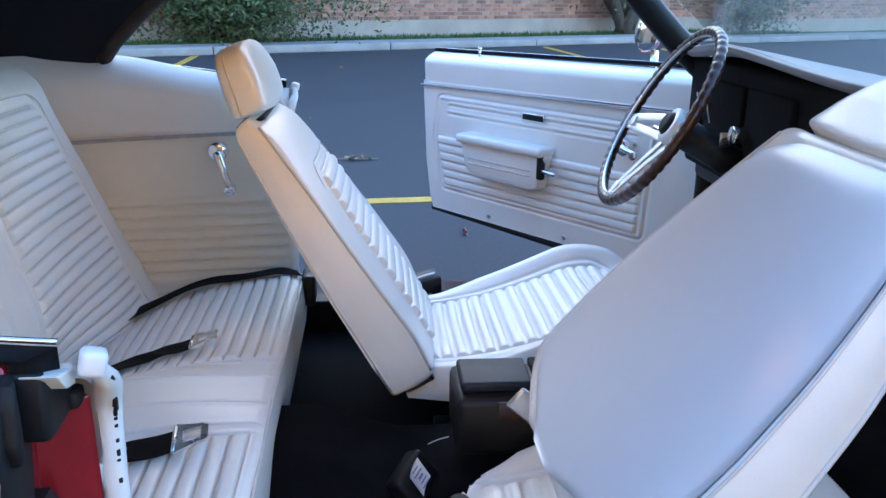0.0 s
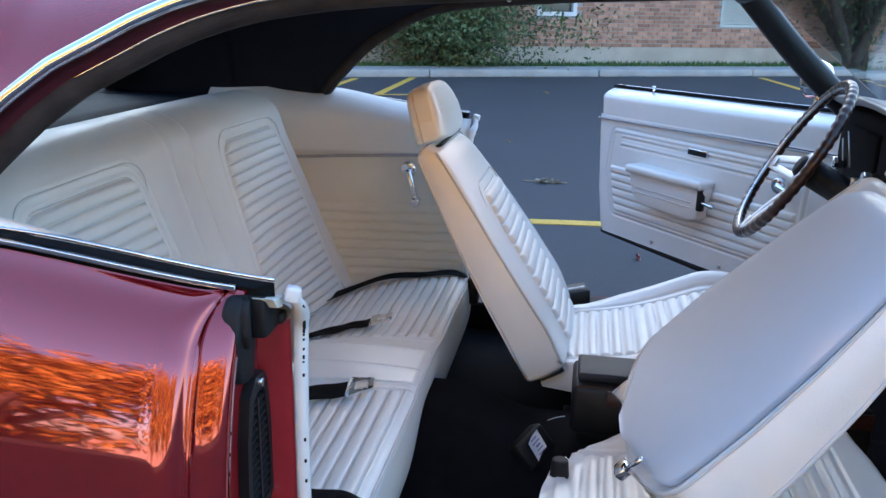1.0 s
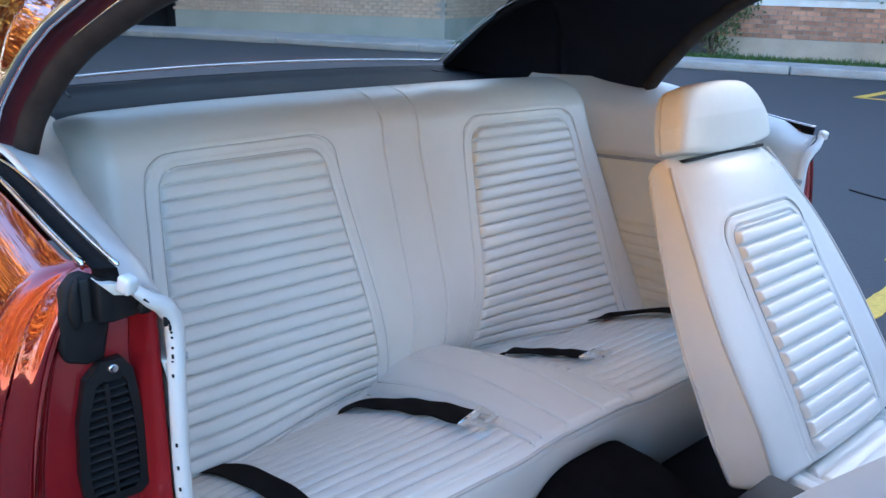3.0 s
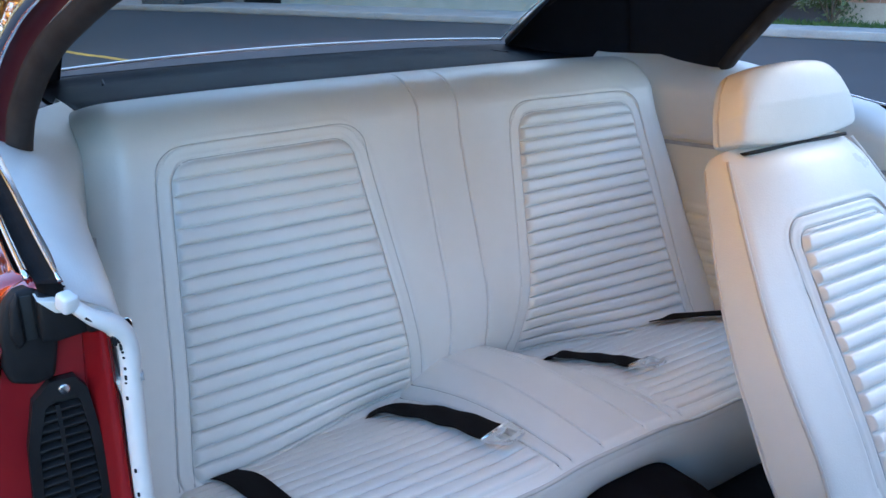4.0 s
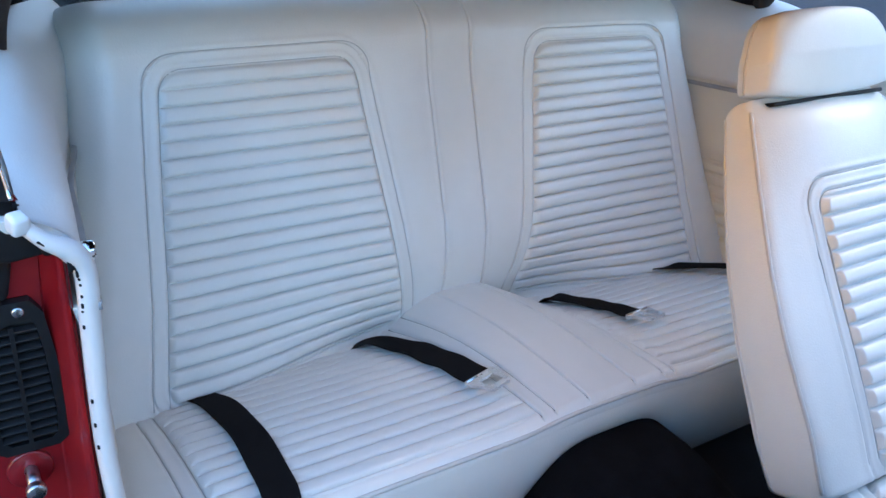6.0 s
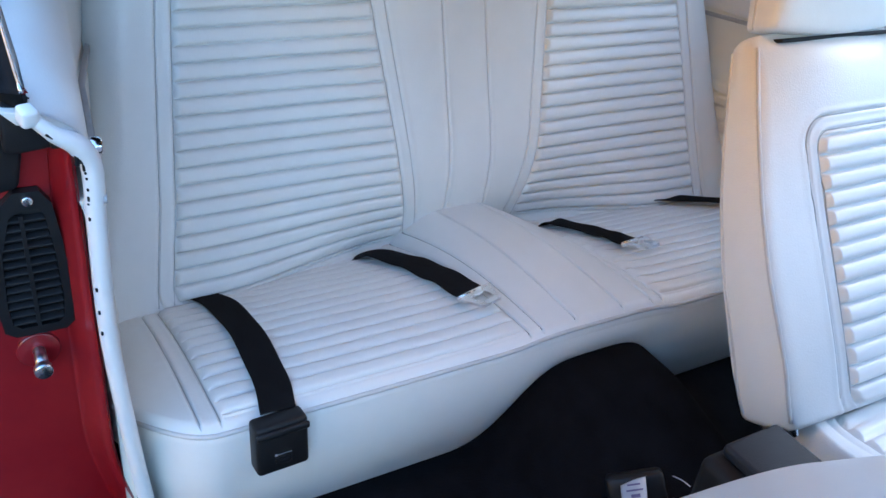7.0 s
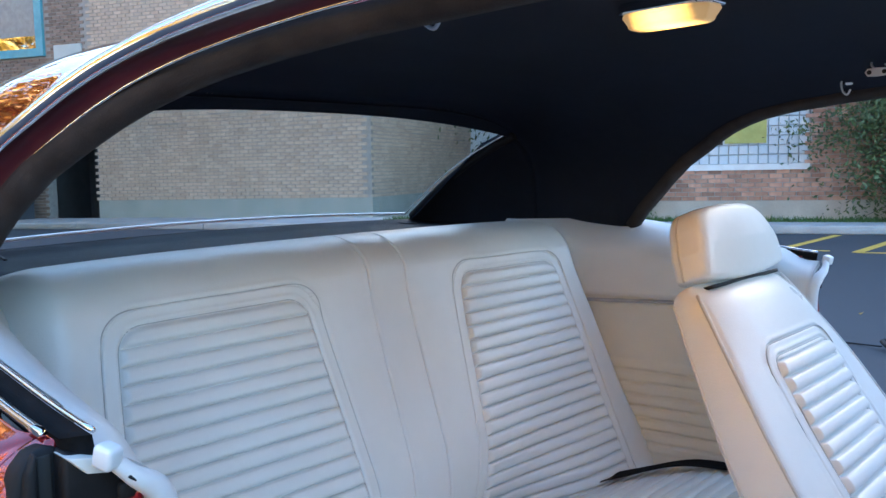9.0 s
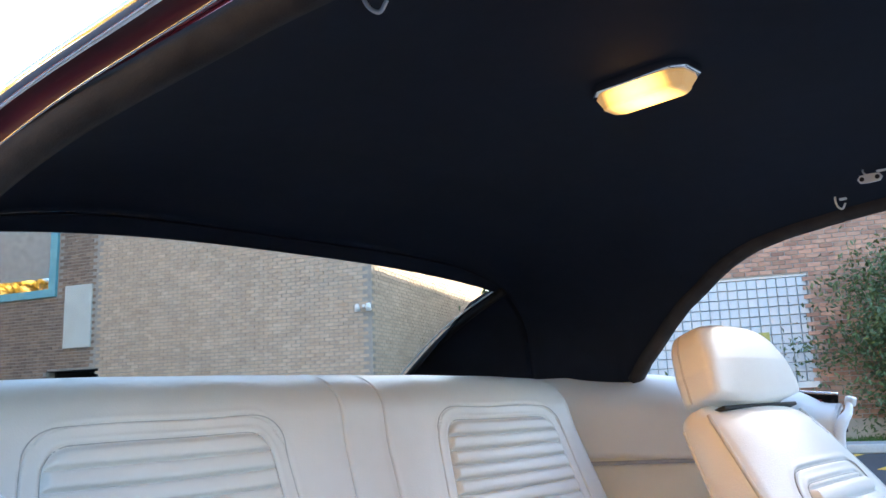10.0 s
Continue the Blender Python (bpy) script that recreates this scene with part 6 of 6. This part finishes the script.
# ---- dashboard and wheel ----
dash = thing("dashboard", (1.12, 0.0, 0.70), "black dashboard with a soft pad painted grey for glare, round gauges and knobs", "dashboard")
KY, KT = np.meshgrid(np.linspace(-0.71, 0.71, 80), np.linspace(0, 1, 40), indexing="ij")
hood = 0.030 * bump(KY - 0.375, 0.23)
kx_ = np.interp(KT, [0, 0.40, 0.50, 0.58, 1], [1.27, 0.985, 0.955, 0.965, 0.985]) - hood * 1.3 * np.clip(KT * 2, 0, 1)
kz_ = np.interp(KT, [0, 0.40, 0.50, 0.58, 1], [0.920, 0.956, 0.952, 0.940, 0.930]) + hood * np.clip(KT * 2, 0, 1)
part("dash_pad", shell(kx_, KY, kz_, 0.012), PAD, dash, "soft dash pad, its grey lightened for sky glare")
part("dash_face", box((1.045, 0, 0.812), (0.12, 1.40, 0.245), 0.012), FELT, dash, "black dash face")
for s in (1, -1):
    part("kick_panel", box((1.17, s * 0.735, 0.60), (0.26, 0.03, 0.60), 0.01), BLACK_PLASTIC, dash, "black footwell side panel")
part("dash_lower", box((1.06, 0, 0.675), (0.10, 1.38, 0.05), 0.015), BLACK_PLASTIC, dash)
for y in (0.27, 0.48):
    gc = part("gauge", prism([(y - 0.095, 0.755), (y + 0.095, 0.755), (y + 0.095, 0.90), (y - 0.095, 0.90)], 0.975, 0.99, 0, 0.006), FELT, dash, "black gauge recess")
for y, z in ((0.62, 0.80), (0.10, 0.80), (0.02, 0.79), (-0.06, 0.80)):
    part("knob", cyl((0.985, y, z), (0.955, y, z), 0.014, 16, bevel=0.003), CHROME, dash, "chrome knob")
kn = part("ignition", cyl((0.985, 0.350, 0.808), (0.945, 0.350, 0.808), 0.019, 18, bevel=0.003), CHROME, dash, "chrome ignition lock")
part("key", box((0.932, 0.350, 0.798), (0.020, 0.004, 0.030), 0.001), STEEL, kn)
for p_, q_ in (((0.968, 0.606, 0.862), (0.968, 0.582, 0.812)), ((0.968, 0.572, 0.884), (0.968, 0.520, 0.806))):
    part("bright_line", tube([p_, q_], 0.0016, 6), SATIN, dash)

WC = Vector((0.806, 0.392, 0.838))
axis = Vector((-0.86, 0.10, 0.49)).normalized()
uy = Vector((0.10, 1, 0)).normalized()
ux = uy.cross(axis).normalized()
WM = Matrix(((ux.x, uy.x, axis.x, WC.x), (ux.y, uy.y, axis.y, WC.y), (ux.z, uy.z, axis.z, WC.z), (0, 0, 0, 1)))
whl = thing("steering_wheel", tuple(WC), "three-spoke steering wheel with a notched walnut rim", "steering wheel")
aa = np.linspace(0, 2 * np.pi, 240, endpoint=False)
notch = 0.0092 + 0.0032 * np.abs(np.sin(aa * 28)) ** 0.7
part("rim", moved(tube(np.stack([0.193 * np.cos(aa), 0.193 * np.sin(aa), aa * 0], -1), notch, 10, True), WM), WOOD, whl, "notched dark walnut rim")
part("rim_band", moved(tube(np.stack([0.184 * np.cos(aa), 0.184 * np.sin(aa), aa * 0 + 0.004], -1), 0.004, 8, True), WM), STEEL, whl, "bright inner rim band")
for ang in (math.pi + 0.05, math.pi / 2 + 0.22, -math.pi / 2 - 0.05):
    ca, sa = math.cos(ang), math.sin(ang)
    for o in (-1, 1):
        p_ = [(0.035 * ca - o * 0.024 * sa, 0.035 * sa + o * 0.024 * ca, -0.044), (0.11 * ca - o * 0.016 * sa, 0.11 * sa + o * 0.016 * ca, -0.020), (0.186 * ca - o * 0.007 * sa, 0.186 * sa + o * 0.007 * ca, 0.0)]
        part("spoke", moved(band(curve(p_, 10), (-sa, ca, 0), 0.019, 0.005), WM), SATIN, whl, "brushed steel slotted spoke")
    part("spoke_web", moved(band(curve([(0.15 * ca, 0.15 * sa, -0.003), (0.186 * ca, 0.186 * sa, 0.0)], 4), (-sa, ca, 0), 0.022, 0.004), WM), SATIN, whl)
part("hub", moved(joined(cyl((0, 0, -0.046), (0, 0, -0.024), 0.042, 28, 0.036, bevel=0.005)), WM), SATIN, whl, "bright hub cup")
part("horn_cap", moved(cyl((0, 0, -0.028), (0, 0, -0.014), 0.028, 24, 0.020, bevel=0.004), WM), BLACK_PLASTIC, whl, "dark horn cap")
part("column", moved(cyl((0, 0, -0.26), (0, 0, -0.044), 0.032, 20), WM), BLACK_PLASTIC, whl, "black steering column")
part("stalk", moved(tube(curve([(-0.01, 0.03, -0.07), (-0.02, 0.11, -0.06), (-0.025, 0.17, -0.05)], 10), np.linspace(0.004, 0.005, 10), 8), WM), CHROME, whl, "chrome signal stalk")

# ---- roof fittings ----
dome = thing("dome_lamp", (0.112, -0.040, 1.243), "lit amber dome lamp with a chrome base on the headliner", "lamp")
oct_ = [(-0.078, -0.020), (-0.060, -0.036), (0.060, -0.036), (0.078, -0.020), (0.078, 0.020), (0.060, 0.036), (-0.060, 0.036), (-0.078, 0.020)]
oct_ = [(a * 0.84, b * 0.84) for a, b in oct_]
part("base", moved(prism(oct_, 1.244, 1.262, 2, 0.003), Matrix.Translation((0.112, -0.040, -0.002)) @ pose(0, 0, 0, 0, 0, -3)), CHROME, dome, "chrome base")
lv, lf = prism([(a * 0.93, b * 0.90) for a, b in oct_], 0, 0.020, 2, 0.005)
lv = [(a * (1 - 0.10 * (c < 0.01)), b * (1 - 0.22 * (c < 0.01)), c) for a, b, c in lv]
part("lens", moved((lv, lf), Matrix.Translation((0.112, -0.040, 1.224)) @ pose(0, 0, 0, 0, 0, -3)), LENS, dome, "glowing amber lens", smooth=False)
bulb = new("dome_bulb", bpy.data.lights.new("dome_bulb", "AREA"))
bulb.data.shape, bulb.data.size, bulb.data.size_y = "RECTANGLE", 0.11, 0.05
bulb.data.energy, bulb.data.color = 0.13, (1.0, 0.42, 0.10)
bulb.matrix_world = look((0.112, -0.040, 1.221), (0.112, -0.038, 0.2))
for s in (1, -1):
    hk = thing("coat_hook", (0.122, s * 0.60, 1.185), "small clear plastic coat hook on the roof rail", "hook")
    hy = float(roof_y(0.148, 1.184)) - 0.004
    part("plate", box((0.149, s * hy, 1.192), (0.012, 0.005, 0.018), 0.002), TRIM_WHITE, hk)
    part("hook", tube(curve([(0.141, s * (hy - 0.003), 1.198), (0.139, s * (hy - 0.008), 1.186), (0.143, s * (hy - 0.012), 1.172), (0.151, s * (hy - 0.016), 1.166), (0.157, s * (hy - 0.018), 1.174)], 20), 0.0017, 8), TRIM_WHITE, hk, "thin clear hook")
    an = thing("belt_anchor", (0.205, s * 0.60, 1.21), "shoulder belt anchor with a bright plate on the roof rail", "belt anchor")
    hy2 = float(roof_y(0.228, 1.205)) - 0.004
    part("plate", box((0.238, s * hy2, 1.216), (0.040, 0.006, 0.024), 0.003, 2), SATIN, an, "bright anchor plate")
    part("rod", tube(curve([(0.210, s * (hy2 - 0.004), 1.222), (0.202, s * (hy2 - 0.010), 1.208), (0.212, s * (hy2 - 0.014), 1.195)], 10), 0.0016, 6), SATIN, an)
    eye = part("eye_plate", prism([(0.194, 1.194), (0.198, 1.200), (0.212, 1.201), (0.226, 1.200), (0.230, 1.194), (0.226, 1.188), (0.212, 1.187), (0.198, 1.188)], s * (hy2 - 0.016), s * (hy2 - 0.012), 1), TRIM_WHITE, an, "oblong eye plate", smooth=False)
    # near-black pegs take the place of shaded holes
    for ex in (0.201, 0.223):
        part("eye_hole", cyl((ex, s * (hy2 - 0.0165), 1.194), (ex, s * (hy2 - 0.0115), 1.194), 0.0035, 12), DARK_GAP, eye)
    part("clip", box((0.384, s * (float(roof_y(0.384, 1.21)) - 0.004), 1.205), (0.035, 0.006, 0.010), 0.003), STEEL, an)

# ---- loose things on the asphalt ----
tl = thing("tripod_device", (-0.50, 4.0, 0.0), "small black tripod with a blue device lying on the asphalt", "tripod")
part("body", box((-0.44, 3.98, 0.085), (0.10, 0.09, 0.10), 0.018, 3, pose(0, 0, 0, 12, 25, 15)), BLACK_PLASTIC, tl)
part("blue_block", box((-0.455, 3.930, 0.10), (0.06, 0.012, 0.045), 0.006, 2, pose(0, 0, 0, 12, 25, 15)), BLUE, tl, "blue face")
part("bar", cyl((-0.68, 3.98, 0.030), (-0.24, 3.98, 0.036), 0.011, 12), GREY_TRIM, tl, "grey metal bar")
for a, b in (((-0.70, 3.98), (-0.62, 3.90)), ((-0.70, 4.0), (-0.60, 4.06)), ((-0.28, 3.96), (-0.20, 3.90)), ((-0.28, 4.0), (-0.22, 4.07))):
    part("leg", cyl((*a, 0.05), (*b, 0.013), 0.014, 10), BLACK_PLASTIC, tl)
part("grip", cyl((-0.62, 3.97, 0.06), (-0.50, 3.97, 0.065), 0.030, 12), BLACK_PLASTIC, tl)
part("cable", tube(curve([(-0.70, 3.98, 0.02), (-0.85, 4.03, 0.008), (-1.0, 4.05, 0.006), (-1.2, 4.12, 0.006)], 24), 0.005, 6), RUBBER, tl, "thin black cable")
solo("fallen_twig", joined(tube(curve([(-0.04, 4.06, 0.006), (0.08, 4.03, 0.010), (0.26, 4.05, 0.006)], 16), 0.004, 6), tube(curve([(0.06, 4.03, 0.008), (0.12, 4.08, 0.010), (0.16, 4.10, 0.006)], 8), 0.003, 6), leaves([(0.10, 4.03, 0.02), (0.16, 4.04, 0.02)], (0.04, 0.02, 0.006), 26, 0.025, 77)), TWIG, "dry pale twig on the asphalt", "twig", smooth=False)
solo("fallen_leaf", leaves([(0.644, 2.345, 0.014)], (0.012, 0.012, 0.003), 4, 0.030, 78), RED_JAMB, "small dark red leaf on the asphalt", "leaf", smooth=False)
rs = np.random.RandomState(31)
for i in range(14):
    x, y = rs.uniform(-1.5, 3.0), rs.uniform(2.4, 10.5)
    solo("fallen_leaf", leaves([(x, y, 0.012)], (0.01, 0.01, 0.002), 2, rs.uniform(0.012, 0.028), 80 + i), LEAF_GOLD, "small pale dry leaf on the asphalt", "leaf", "leaves on the lot", smooth=False)
